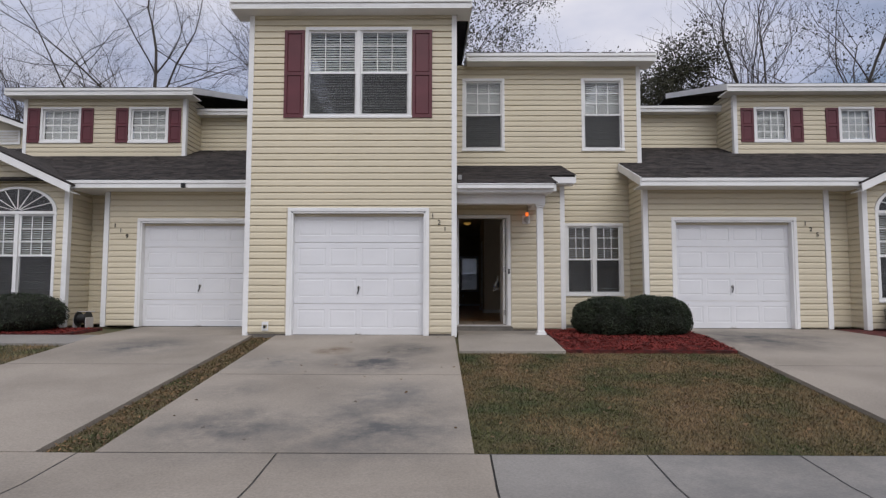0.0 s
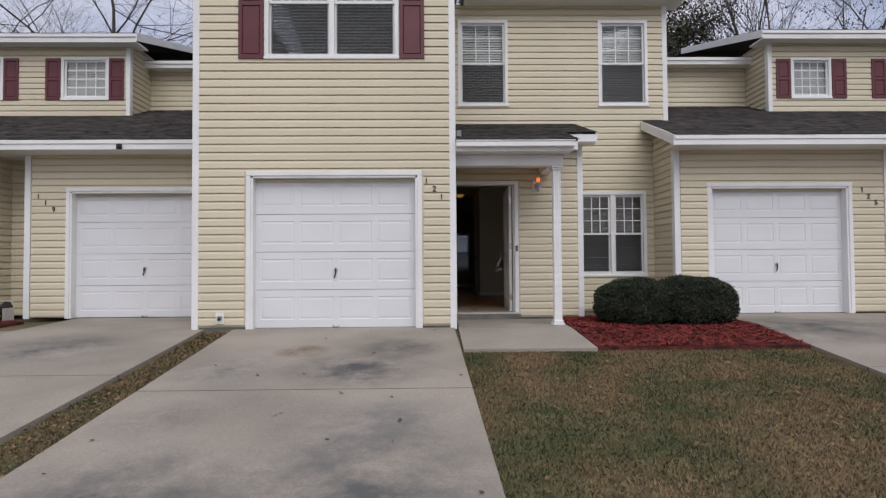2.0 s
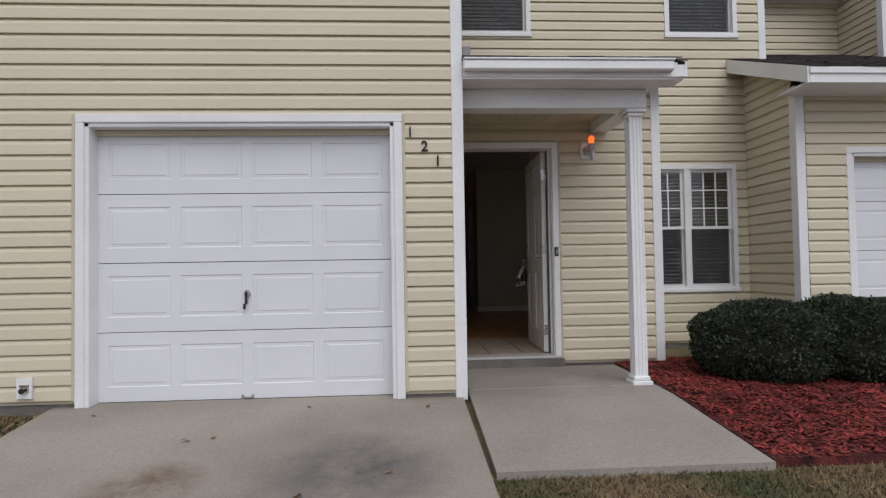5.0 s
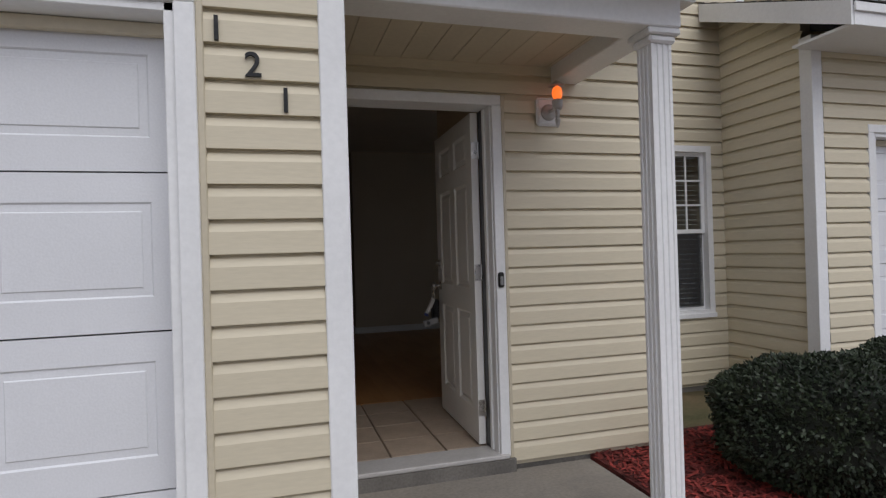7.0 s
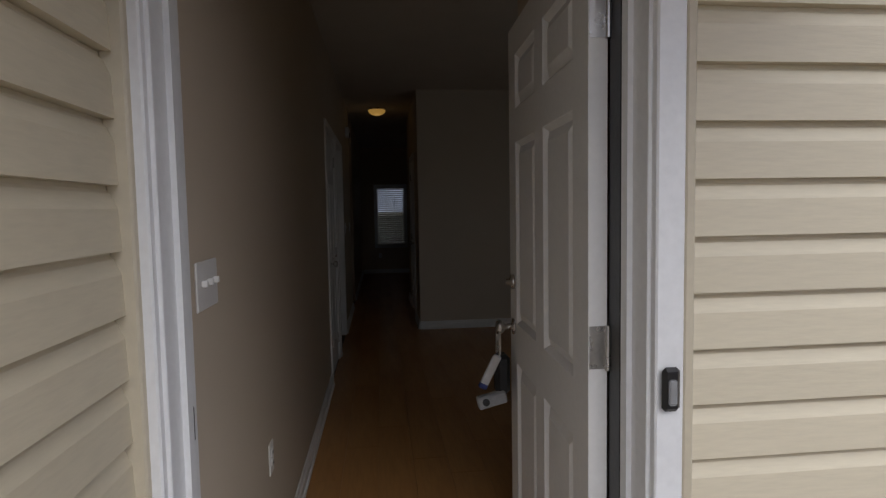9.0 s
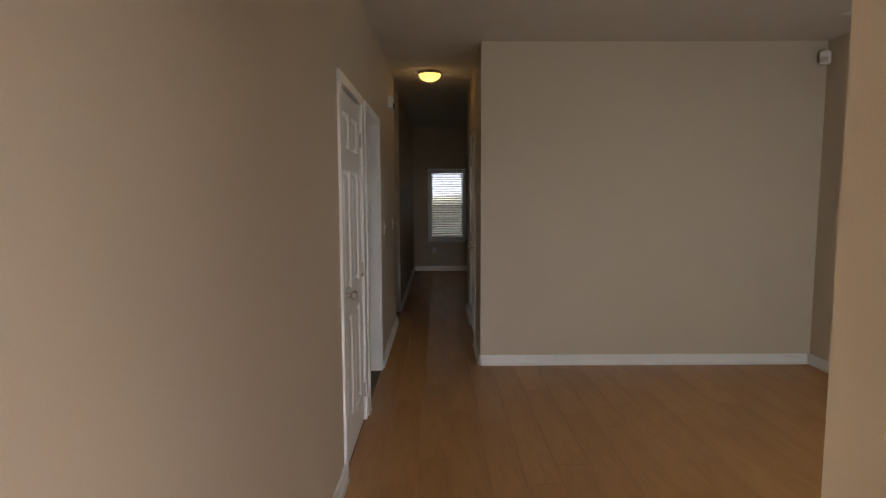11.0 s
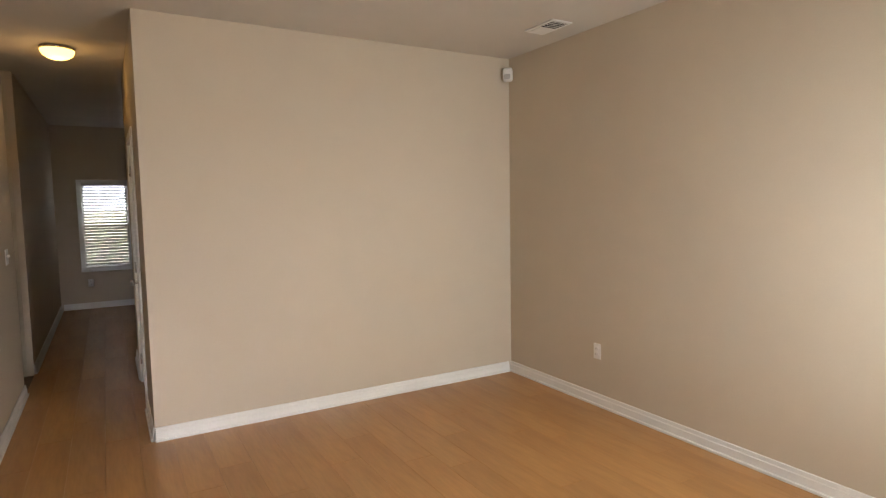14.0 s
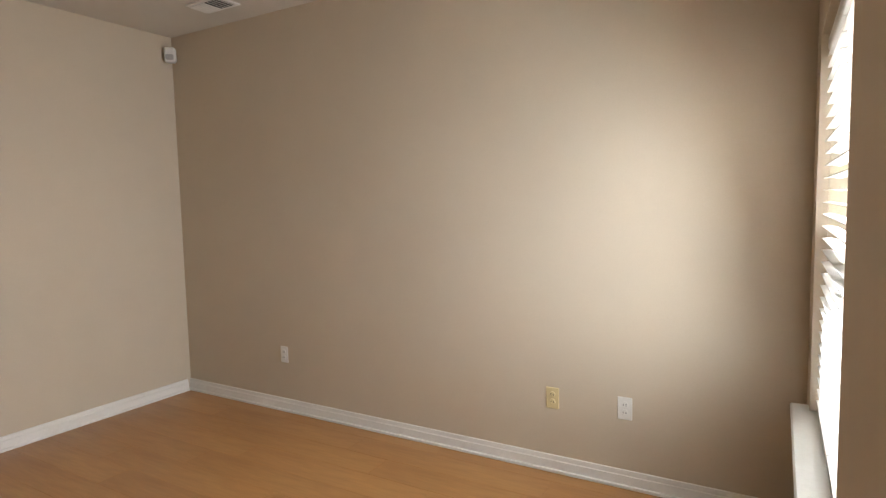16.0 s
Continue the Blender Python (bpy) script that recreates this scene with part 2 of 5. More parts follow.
def soup(name, verts, faces, material):
    me = bpy.data.meshes.new(name)
    me.from_pydata(verts, [], faces)
    me.materials.append(material)
    return me


def grid_wall(bm, axis, p0, p1, a0, a1, z0, z1, openings):
    """A thick wall between p0 and p1 across, a0 to a1 along, with openings (a, b, low, high) right through it."""
    cuts_a = sorted({a0, a1, *[v for o in openings for v in o[:2] if a0 < v < a1]})
    cuts_z = sorted({z0, z1, *[v for o in openings for v in o[2:] if z0 < v < z1]})
    solid = {}
    for i in range(len(cuts_a) - 1):
        for k in range(len(cuts_z) - 1):
            ca, cz = (cuts_a[i] + cuts_a[i + 1]) / 2, (cuts_z[k] + cuts_z[k + 1]) / 2
            solid[i, k] = not any(o[0] < ca < o[1] and o[2] < cz < o[3] for o in openings)
    cache = {}

    def v(p, a, z):
        key = (p, a, z)
        if key not in cache:
            cache[key] = bm.verts.new((a, p, z) if axis == "y" else (p, a, z))
        return cache[key]

    for (i, k), s in solid.items():
        if not s:
            continue
        a, b, c, d = cuts_a[i], cuts_a[i + 1], cuts_z[k], cuts_z[k + 1]
        bm.faces.new((v(p0, a, c), v(p0, b, c), v(p0, b, d), v(p0, a, d)))
        bm.faces.new((v(p1, a, c), v(p1, a, d), v(p1, b, d), v(p1, b, c)))
        for (di, dk), (s0, s1) in (((-1, 0), ((a, c), (a, d))), ((1, 0), ((b, c), (b, d))), ((0, -1), ((a, c), (b, c))), ((0, 1), ((a, d), (b, d)))):
            if not solid.get((i + di, k + dk), False):
                bm.faces.new((v(p0, *s0), v(p0, *s1), v(p1, *s1), v(p1, *s0)))
    bmesh.ops.recalc_face_normals(bm, faces=bm.faces[:])
    return bm


def wall(name, axis, p0, p1, a0, a1, z0, z1, openings, material, label="", category="wall"):
    ob = part(name, grid_wall(bmesh.new(), axis, p0, p1, a0, a1, z0, z1, openings), material)
    return tagged(ob, label or "plain painted wall", category, kind="structure")


COURSE = 0.1143
PROFILE = ((0.0, 0.0), (0.0, 0.025), (0.045, 0.025), (0.64, 0.022), (0.74, 0.017), (0.88, 0.010), (0.93, 0.003), (1.0, 0.001))
board_meshes = {}


def siding(parent, axis, plane, out, a0, a1, z0, z1, openings=(), top_line=None):
    """Courses of Dutch-lap boards on a wall. out: the sign of the way that they face. top_line(z): the span at that height under a gable."""
    k = 0
    while z0 + k * COURSE < z1 - 0.01:
        zb = z0 + k * COURSE
        zt = min(zb + COURSE, z1)
        lo, hi = (a0, a1) if top_line is None else top_line((zb + zt) / 2)
        k += 1
        if hi - lo < 0.05:
            continue
        cuts = sorted({zb, zt, *[v for o in openings for v in o[2:] if zb + 0.002 < v < zt - 0.002]})
        spans = []
        for c, d in zip(cuts, cuts[1:]):
            free = [(lo, hi)]
            for o in openings:
                if o[2] < (c + d) / 2 < o[3]:
                    free = [s for f in free for s in ((f[0], min(f[1], o[0])), (max(f[0], o[1]), f[1])) if s[1] - s[0] > 0.01]
            spans += [(round(c - zb, 4), round(d - zb, 4), round(a - a0, 4), round(b - a0, 4)) for a, b in free]
        if not spans:
            continue
        key = (axis, out, tuple(spans))
        if key not in board_meshes:
            vs, fs = [], []
            for c, d, a, b in spans:
                u0, u1 = c / COURSE, d / COURSE
                us = [u for u in PROFILE if u0 <= u[0] <= u1]
                inter = lambda u: float(np.interp(u, [q[0] for q in PROFILE[1:]], [q[1] for q in PROFILE[1:]]))
                if not us or us[0][0] > u0 + 1e-4:
                    us = [(u0, inter(u0))] + us
                if us[-1][0] < u1 - 1e-4:
                    us = us + [(u1, inter(u1))]
                base = len(vs)
                for u, d2 in us:
                    for s in (a, b):
                        vs.append((s, out * d2, u * COURSE) if axis == "y" else (out * d2, s, u * COURSE))
                for i in range(len(us) - 1):
                    fs.append((base + 2 * i, base + 2 * i + 1, base + 2 * i + 3, base + 2 * i + 2))
            board_meshes[key] = soup("siding_board", vs, fs, M["siding"])
        ob = new("siding_board", board_meshes[key])
        ob.location = (a0, plane, zb) if axis == "y" else (plane, a0, zb)
        ob.parent = parent


def blinds(parent, x0, x1, z0, z1, y, tilt=35, pitch=0.045, width=0.05):
    """A venetian blind of slats with a head rail and a bottom rail."""
    part("head_rail", B(x0, y - 0.025, z1 - 0.04, x1, y + 0.025, z1, bevel=0.003), M["blind"], parent)
    n = int((z1 - z0 - 0.07) / pitch)
    h, dz = width / 2 * math.cos(radians(tilt)), width / 2 * math.sin(radians(tilt))
    vs = [(x0, -h, -dz), (x1, -h, -dz), (x1, 0, 0.004), (x0, 0, 0.004), (x0, h, dz), (x1, h, dz)]
    vs += [(a, b, c - 0.0025) for a, b, c in vs]
    fs = [(0, 1, 2, 3), (3, 2, 5, 4), (7, 6, 9, 8), (8, 9, 10, 11), (0, 6, 7, 1), (4, 5, 11, 10), (0, 3, 9, 6), (3, 4, 10, 9), (1, 7, 8, 2), (2, 8, 11, 5)]
    me = soup("slat", vs, fs, M["blind"])
    for i in range(n):
        s = new("slat", me)
        s.location = (0, y, z1 - 0.06 - pitch * i)
        s.parent = parent
    part("bottom_rail", B(x0, y - 0.02, z0, x1, y + 0.02, z0 + 0.022, bevel=0.003), M["blind"], parent)


def window(name, x0, x1, z0, z1, y, units=1, cols=3, rows=3, sashes=2, label="", screen=True, tilt=35, blind=True, out=-1, depth=0.10, shade=0.016):
    """A white vinyl window in the opening x0..x1, z0..z1 of a wall whose outer face is at y; it faces out (-1: towards -y)."""
    w = tagged(new(name), label, "window", kind="structure")
    w.location = ((x0 + x1) / 2, y, z0)
    hw, hz = (x1 - x0) / 2, z1 - z0
    o = out
    def slab(nm, a0, d0, c0, a1, d1, c1, m, par, bevel=0.0, lab=""):
        return part(nm, B(a0, min(o * d0, o * d1), c0, a1, max(o * d0, o * d1), c1, bevel=bevel), m, par, lab)
    t = 0.055
    fr = new("window_frame"); fr.parent = w
    fb = bmesh.new()
    grid_wall(fb, "y", min(o * 0.032, o * -0.06), max(o * 0.032, o * -0.06), -hw, hw, 0, hz, [(-hw + t, hw - t, t, hz - t)])
    part("outer_frame", fb, M["white"], fr)
    slab("window_sill", -hw - 0.01, 0.045, -0.012, hw + 0.01, 0.0, 0.03, M["white"], fr, 0.004)
    uw = (2 * hw - 2 * t - (units - 1) * 0.07) / units
    for u in range(units):
        a = -hw + t + u * (uw + 0.07)
        b = a + uw
        if u:
            slab("mullion", a - 0.07, 0.028, t, a, -0.06, hz - t, M["white"], fr)
        mid = (t + hz - t) / 2
        spans = [(t, mid + 0.018), (mid - 0.018, hz - t)] if sashes == 2 else [(t, hz - t)]
        for k, (c, d) in enumerate(spans):
            off = -0.035 if (k == 0 and sashes == 2) else -0.008
            s = 0.035
            sb = bmesh.new()
            grid_wall(sb, "y", min(o * off, o * (off - 0.025)), max(o * off, o * (off - 0.025)), a, b, c, d, [(a + s, b - s, c + s, d - s)])
            part("sash", sb, M["white"], w)
            g = slab("pane", a + s - 0.004, off - 0.010, c + s - 0.004, b - s + 0.004, off - 0.015, d - s + 0.004, M["glass"], w)
            g.visible_shadow = False
            if k == len(spans) - 1:
                for i in range(1, cols):
                    x = a + s + (b - a - 2 * s) * i / cols
                    slab("muntin", x - 0.008, off - 0.004, c + s, x + 0.008, off - 0.02, d - s, M["white"], w)
                for i in range(1, rows):
                    z = c + s + (d - c - 2 * s) * i / rows
                    slab("muntin", a + s, off - 0.005, z - 0.008, b - s, off - 0.019, z + 0.008, M["white"], w)
        if blind:
            bl = new("window_blind"); bl.parent = w
            blinds(bl, a + (-0.028 if u else 0.01), b - (-0.028 if u < units - 1 else 0.01), t, hz - t, -o * depth, tilt=tilt * -o)
    if screen and sashes == 2:
        for u in range(units):
            a = -hw + t + u * (uw + 0.07)
            sc = bmesh.new()
            # an open weave: fine vertical and level wires
            n = 0
            vs, fs = [], []
            zs, ze = t + 0.03, (t + hz - t) / 2 - 0.015
            step, wire = 0.012, 0.0055
            xx = a + 0.03
            while xx < a + uw - 0.03:
                vs += [(xx, o * -0.012, zs), (xx + wire, o * -0.012, zs), (xx + wire, o * -0.012, ze), (xx, o * -0.012, ze)]
                fs.append((n, n + 1, n + 2, n + 3)); n += 4; xx += step
            zz = zs
            while zz < ze:
                vs += [(a + 0.03, o * -0.0125, zz), (a + uw - 0.03, o * -0.0125, zz), (a + uw - 0.03, o * -0.0125, zz + wire), (a + 0.03, o * -0.0125, zz + wire)]
                fs.append((n, n + 1, n + 2, n + 3)); n += 4; zz += step
            sc.free()
            part("insect_screen", soup("insect_screen", vs, fs, M["screen"]), None, w, "dark insect screen mesh")
    return w


def trim(name, x0, y0, z0, x1, y1, z1, material=None, label="white vinyl corner trim"):
    return tagged(part(name, B(x0, y0, z0, x1, y1, z1, bevel=0.004), material or M["white"]), label, "trim", kind="structure")


def shingles(name, x0, x1, y0, y1, z_of, parent=None, label=""):
    """Courses of overlapping shingle tabs on a slope that rises with y: one joined mesh."""
    rnd = random.Random(len(name) + int(abs(x0) * 10))
    vs, fs = [], []
    step, tab = 0.14, 0.30
    y, r = y0, 0
    while y < y1 - 0.02:
        x = x0 - tab * (0.5 if r % 2 else 0) - rnd.random() * 0.1
        ye = min(y + step * 1.15, y1)
        while x < x1:
            a, b = max(x, x0), min(x + tab - 0.008, x1)
            if b - a > 0.02:
                lift, sag = 0.011 + rnd.random() * 0.006, rnd.random() * 0.012
                n = len(vs)
                vs += [(a, y - sag, z_of(y - sag) + 0.004), (b, y - sag, z_of(y - sag) + 0.004), (a, y - sag, z_of(y - sag) + lift), (b, y - sag, z_of(y - sag) + lift), (a, ye, z_of(ye) + 0.004), (b, ye, z_of(ye) + 0.004)]
                fs += [(n, n + 1, n + 3, n + 2), (n + 2, n + 3, n + 5, n + 4)]
            x += tab * (0.8 + rnd.random() * 0.4)
        y += step; r += 1
    ob = part(name, soup(name, vs, fs, M["shingle"]), None, parent, label)
    return tagged(ob, kind="stuff") if parent else tagged(ob, label, "roof", kind="stuff")


# ---- ground, drives and paths ----
GROUND_Y, GROUND_Z = [-400, 5.0, 10.9, 12.5, 14, 400], [-0.48, -0.48, 0.0, 0.03, 0.03, 0.03]


def gz(y):
    """Height of the ground: level at the street, rising to the houses."""
    return float(np.interp(y, GROUND_Y, GROUND_Z))


def at_edge(x, y):
    """An edge's x: a number, or a pair for an edge that runs aslant from the pavement (y 5.57) to the houses (y 10.9)."""
    return x if not isinstance(x, tuple) else x[0] + (x[1] - x[0]) * (y - 5.57) / 5.33


def sheet(name, x0, x1, ys, lift, material, label, category, thick=0.1, kind="structure", parent=None):
    """A slab that follows the ground's rise."""
    bm = bmesh.new()
    rows = [[bm.verts.new((at_edge(x, y), y, gz(y) + lift - d)) for x, d in ((x0, thick), (x0, 0), (x1, 0), (x1, thick))] for y in ys]
    for a, b in zip(rows, rows[1:]):
        for i in range(3):
            bm.faces.new((a[i], b[i], b[i + 1], a[i + 1]))
    bm.faces.new(rows[0]); bm.faces.new(rows[-1][::-1])
    bmesh.ops.recalc_face_normals(bm, faces=bm.faces[:])
    ob = part(name, bm, material, parent)
    return tagged(ob, label, category, kind=kind) if not parent else ob


def ground():
    xs = [-400, -60, -20, 0.0, 20, 60, 400]
    ys = [-400, -60, -10, 0, 3, 5.0, 7, 9, 10.9, 12.5, 14, 30, 60, 400]
    bm = bmesh.new()
    g = [[bm.verts.new((x, y, gz(y) - 0.05)) for x in xs] for y in ys]
    for i in range(len(ys) - 1):
        for j in range(len(xs) - 1):
            bm.faces.new((g[i][j], g[i][j + 1], g[i + 1][j + 1], g[i + 1][j]))
    tagged(part("ground", bm, M["soil"]), "brown winter soil under thin dormant grass", "ground", kind="structure")


ground()
drive = tagged(new("driveway"), "stained pale concrete driveway slabs before the garage", "driveway", kind="structure")
for x0, x1, mid, end in (((-2.58, -2.835), (0.30, 0.205), 8.12, 11.12), ((-5.45, -5.86), (-3.04, -3.24), 8.67, 12.7), ((3.95, 4.46), (7.1, 7.45), 8.68, 12.7)):
    for ya, yb in ((5.575, mid - 0.009), (mid + 0.009, end)):
        sheet("slab", x0, x1, [ya, *[v for v in (10.9, 12.5) if ya < v < yb], yb], 0.0, M["drive"], "", "", parent=drive)
    sheet("joint_filler", x0, x1, [mid - 0.0085, mid + 0.0085], -0.002, M["black"], "", "", parent=drive)
pave = tagged(new("pavement"), "weathered grey concrete pavement slabs with open joints", "pavement", kind="structure")
edges = [-10.2, -8.7, -7.2, -5.7, -4.2, -2.70, -1.19, 0.42, 1.59, 2.73, 4.0, 5.8, 7.3, 8.8, 10.3]
for a, b in zip(edges, edges[1:]):
    sheet("slab", a + 0.008, b - 0.008, [4.0, 5.0, 5.555], 0.0, M["drive"] if -5 < a < 0.4 else M["walkway"], "", "", parent=pave)
for a in edges[1:-1]:
    sheet("joint_filler", a - 0.0075, a + 0.0075, [4.0, 5.0, 5.555], -0.003, M["black"], "", "", parent=pave)
sheet("joint_filler", -2.58, 4.0, [5.556, 5.574], -0.003, M["black"], "", "", parent=pave)
sheet("apron", -3.3, 0.9, [2.4, 3.985], 0.0, M["drive"], "pale concrete driveway apron", "driveway")
sheet("road", -60, 60, [-8, 2.38], -0.02, M["asphalt"], "grey asphalt street", "road")
porch_walk = sheet("porch_walk", 0.262, 1.82, [9.66, 10.9, 11.22], -0.005, M["porch"], "pale concrete entry slab", "path")
tagged(part("porch_floor", B(0.275, 11.225, -0.2, 1.82, 12.18, 0.005, bevel=0.008), M["porch"]), "darker concrete porch floor", "porch", kind="structure")
sheet("walkway_beside_drive", -9.5, -5.86, [10.2, 10.9, 11.1], -0.01, M["walkway"], "grey concrete walkway", "path")
sheet("walkway_beside_other_drive", 7.44, 10.5, [10.2, 10.9, 11.1], -0.01, M["walkway"], "grey concrete walkway", "path")
for x0, x1, y0, y1 in ((1.83, (3.94, 4.45), 9.69, 12.4), (-9.5, -6.6, 11.1, 12.3), (7.46, 10.5, 11.1, 12.4)):
    sheet("mulch_bed", x0, x1, [y0, 10.9 if y0 < 10.8 else 11.5, y1], 0.0, M["mulch_bed"], "bed of shredded dark red wood mulch", "mulch bed", thick=0.06)

# ---- the house with the open door ----
GX0, GX1, GY = -3.385, 0.212, 11.0
DY, WY, HX1 = 12.18, 13.35, 4.19
FLOOR, CEIL, EAVE = 0.108, 2.848, 5.62
DOOR = (0.288, 1.215, FLOOR, 2.155)
GAR = (-2.61, -0.30, -0.1, 2.13)
UW, W1 = (-2.42, -0.55, 3.77, 5.39), (2.56, 3.79, 0.655, 2.185)
U1, U2 = (0.39, 1.30, 3.75, 5.33), (2.95, 3.86, 3.75, 5.33)


def inset(o, d=0.03):
    return (o[0] + d, o[1] - d, o[2] + d, o[3] - d)


wing = wall("wall_wing_front", "y", GY, GY + 0.13, GX0, GX1, 0.03, EAVE, [GAR, inset(UW)], M["siding_trim"], "cream vinyl-sided wall of the garage wing")
D_CUT = [(15.70, 16.50, 0.02, 2.178), (16.70, 17.56, 0.02, 2.178), (19.3, 20.0, 0.04, 2.848)]
wing_side = wall("wall_wing_side", "x", GX1 - 0.13, GX1, GY + 0.13, 23.83, 0.03, EAVE, D_CUT, M["siding_trim"], "cream vinyl-sided side wall beside the porch")
wing_left = wall("wall_wing_left", "x", GX0, GX0 + 0.13, GY + 0.13, 23.83, 0.03, EAVE, [], M["siding_trim"], "cream vinyl-sided side wall")
entry = wall("wall_entry", "y", DY, DY + 0.135, GX1, 2.30, 0.03, 2.98, [(DOOR[0] - 0.03, DOOR[1] + 0.03, 0.0, DOOR[3] + 0.03)], M["siding_trim"], "cream vinyl-sided wall around the front door")
entry_side = wall("wall_entry_side", "x", 2.17, 2.30, DY + 0.135, WY, 0.03, 2.98, [], M["siding_trim"], "cream vinyl-sided side of the entry")
main_wall = wall("wall_main_front", "y", WY, WY + 0.13, GX1, HX1, 0.03, EAVE, [inset(W1), inset(U1), inset(U2), (GX1 - 1, 2.17, -1, 2.9)], M["siding_trim"], "cream vinyl-sided main front wall")
main_side = wall("wall_main_side", "x", HX1 - 0.13, HX1, WY + 0.13, 23.83, 0.03, EAVE, [], M["siding_trim"], "cream vinyl-sided side wall")
for nm, a in (("foundation_wing", (GX0 + 0.01, GY + 0.012, -0.25, GX1 - 0.01, GY + 0.13, 0.03)), ("foundation_entry", (1.26, DY + 0.012, -0.2, 2.29, DY + 0.13, 0.03)), ("foundation_main", (2.31, WY + 0.012, -0.2, HX1, WY + 0.12, 0.03)), ("foundation_side", (2.18, DY + 0.13, -0.2, 2.29, WY, 0.03))):
    if nm == "foundation_wing":
        b = bmesh.new()
        box(b, GX0 + 0.01, GY + 0.012, -0.25, GAR[0], GY + 0.12, 0.03); box(b, GAR[1], GY + 0.012, -0.25, GX1 - 0.01, GY + 0.12, 0.03)
    else:
        b = B(*a)
    tagged(part(nm, b, M["foundation"]), "grey concrete foundation edge", "foundation", kind="structure")
# garage inside, closed and dark
wall("wall_garage_back", "y", 16.56, 16.64, GX0 + 0.13, GX1 - 0.13, -0.05, 3.0, [], M["wall"], "plain garage wall")

# corner trims
for a in ((GX0 - 0.028, GY - 0.03, -0.02, GX0 + 0.062, GY + 0.06, EAVE), (GX1 - 0.062, GY - 0.03, -0.02, GX1 + 0.028, GY + 0.07, EAVE),
          (2.30 - 0.062, DY - 0.03, 0.03, 2.30 + 0.028, DY + 0.07, 2.95), (HX1 - 0.062, WY - 0.03, 3.40, HX1 + 0.028, WY + 0.07, EAVE)):
    trim("trim_corner", *a)
trim("trim_inner_corner", HX1 - 0.09, WY - 0.045, 0.03, HX1 - 0.045, WY - 0.001, 3.3, M["siding_trim"], "cream inner corner post")
trim("trim_inner_corner", GX1 + 0.002, DY - 0.05, 0.02, GX1 + 0.046, DY - 0.002, 2.46, M["siding_trim"], "cream inner corner post")


for a, b, y, top in ((DOOR[1] + 0.071, DOOR[1] + 0.093, DY, DOOR[3] + 0.06), (GAR[1] + 0.066, GAR[1] + 0.088, GY, 2.19), (GAR[0] - 0.088, GAR[0] - 0.066, GY, 2.19)):
    trim("trim_channel", a, y - 0.029, 0.05, b, y - 0.001, top, M["siding_trim"], "cream vinyl channel beside the casing")


# ---- upper roofs ----
def roof(name, x0, x1, y0, y1, z, slope, back, fascia=0.17, label="dark shingled roof with white fascia"):
    """A low roof that rises from its eave at y0 to a ridge at y1 and falls again to back."""
    r = tagged(new(name), label, "roof", kind="structure")
    bm = bmesh.new()
    ridge = z + fascia + slope * (y1 - y0)
    prof = [(y0, z + fascia - 0.03), (y0, z + fascia), (y1, ridge), (back, z + fascia), (back, z + fascia - 0.03), (y1, ridge - 0.06)]
    a = [bm.verts.new((x0, *p)) for p in prof]; b = [bm.verts.new((x1, *p)) for p in prof]
    for i in range(6):
        j = (i + 1) % 6
        bm.faces.new((a[i], a[j], b[j], b[i]))
    bm.faces.new(a[::-1]); bm.faces.new(b)
    bmesh.ops.recalc_face_normals(bm, faces=bm.faces[:])
    part("roof_deck", bm, M["roof_deck"], r)
    part("fascia", B(x0, y0 + 0.01, z + 0.03, x1, y0 + 0.04, z + fascia - 0.034, bevel=0.004), M["white"], r)
    part("drip_edge", B(x0 - 0.008, y0 - 0.014, z + fascia - 0.07, x1 + 0.008, y0 + 0.009, z + fascia - 0.002, bevel=0.004), M["white"], r)
    part("soffit", B(x0, y0 + 0.01, z, x1, y0 + 0.5, z + 0.028), M["white"], r)
    for x in (x0, x1):
        s = bmesh.new()
        e = 0.02 if x == x1 else -0.02
        q = [bm2 for bm2 in ((x, y0, z + 0.02), (x, y0, z + fascia), (x, y1, ridge), (x, y1, ridge - 0.15))]
        va = [s.verts.new(p) for p in q]; vb = [s.verts.new((p[0] + e, p[1], p[2])) for p in q]
        for i in range(4):
            s.faces.new((va[i], va[(i + 1) % 4], vb[(i + 1) % 4], vb[i]))
        s.faces.new(va[::-1]); s.faces.new(vb)
        bmesh.ops.recalc_face_normals(s, faces=s.faces[:])
        part("rake_board", s, M["white"], r)
    shingles("shingle_courses", x0, x1, y0 - 0.01, min(y1, y0 + 1.2), lambda y: z + fascia + slope * (y - y0), r)
    return r


roof("roof_wing", GX0 - 0.27, GX1 + 0.27, GY - 0.30, 17, EAVE - 0.02, 0.25, 24.1)
roof("roof_main", GX1 + 0.28, HX1 + 0.26, WY - 0.35, 18, EAVE - 0.03, 0.25, 24.1)

# ---- porch roof, beam, post ----
PS = 0.335


def pz(y):
    return 2.62 + PS * (y - 10.95)


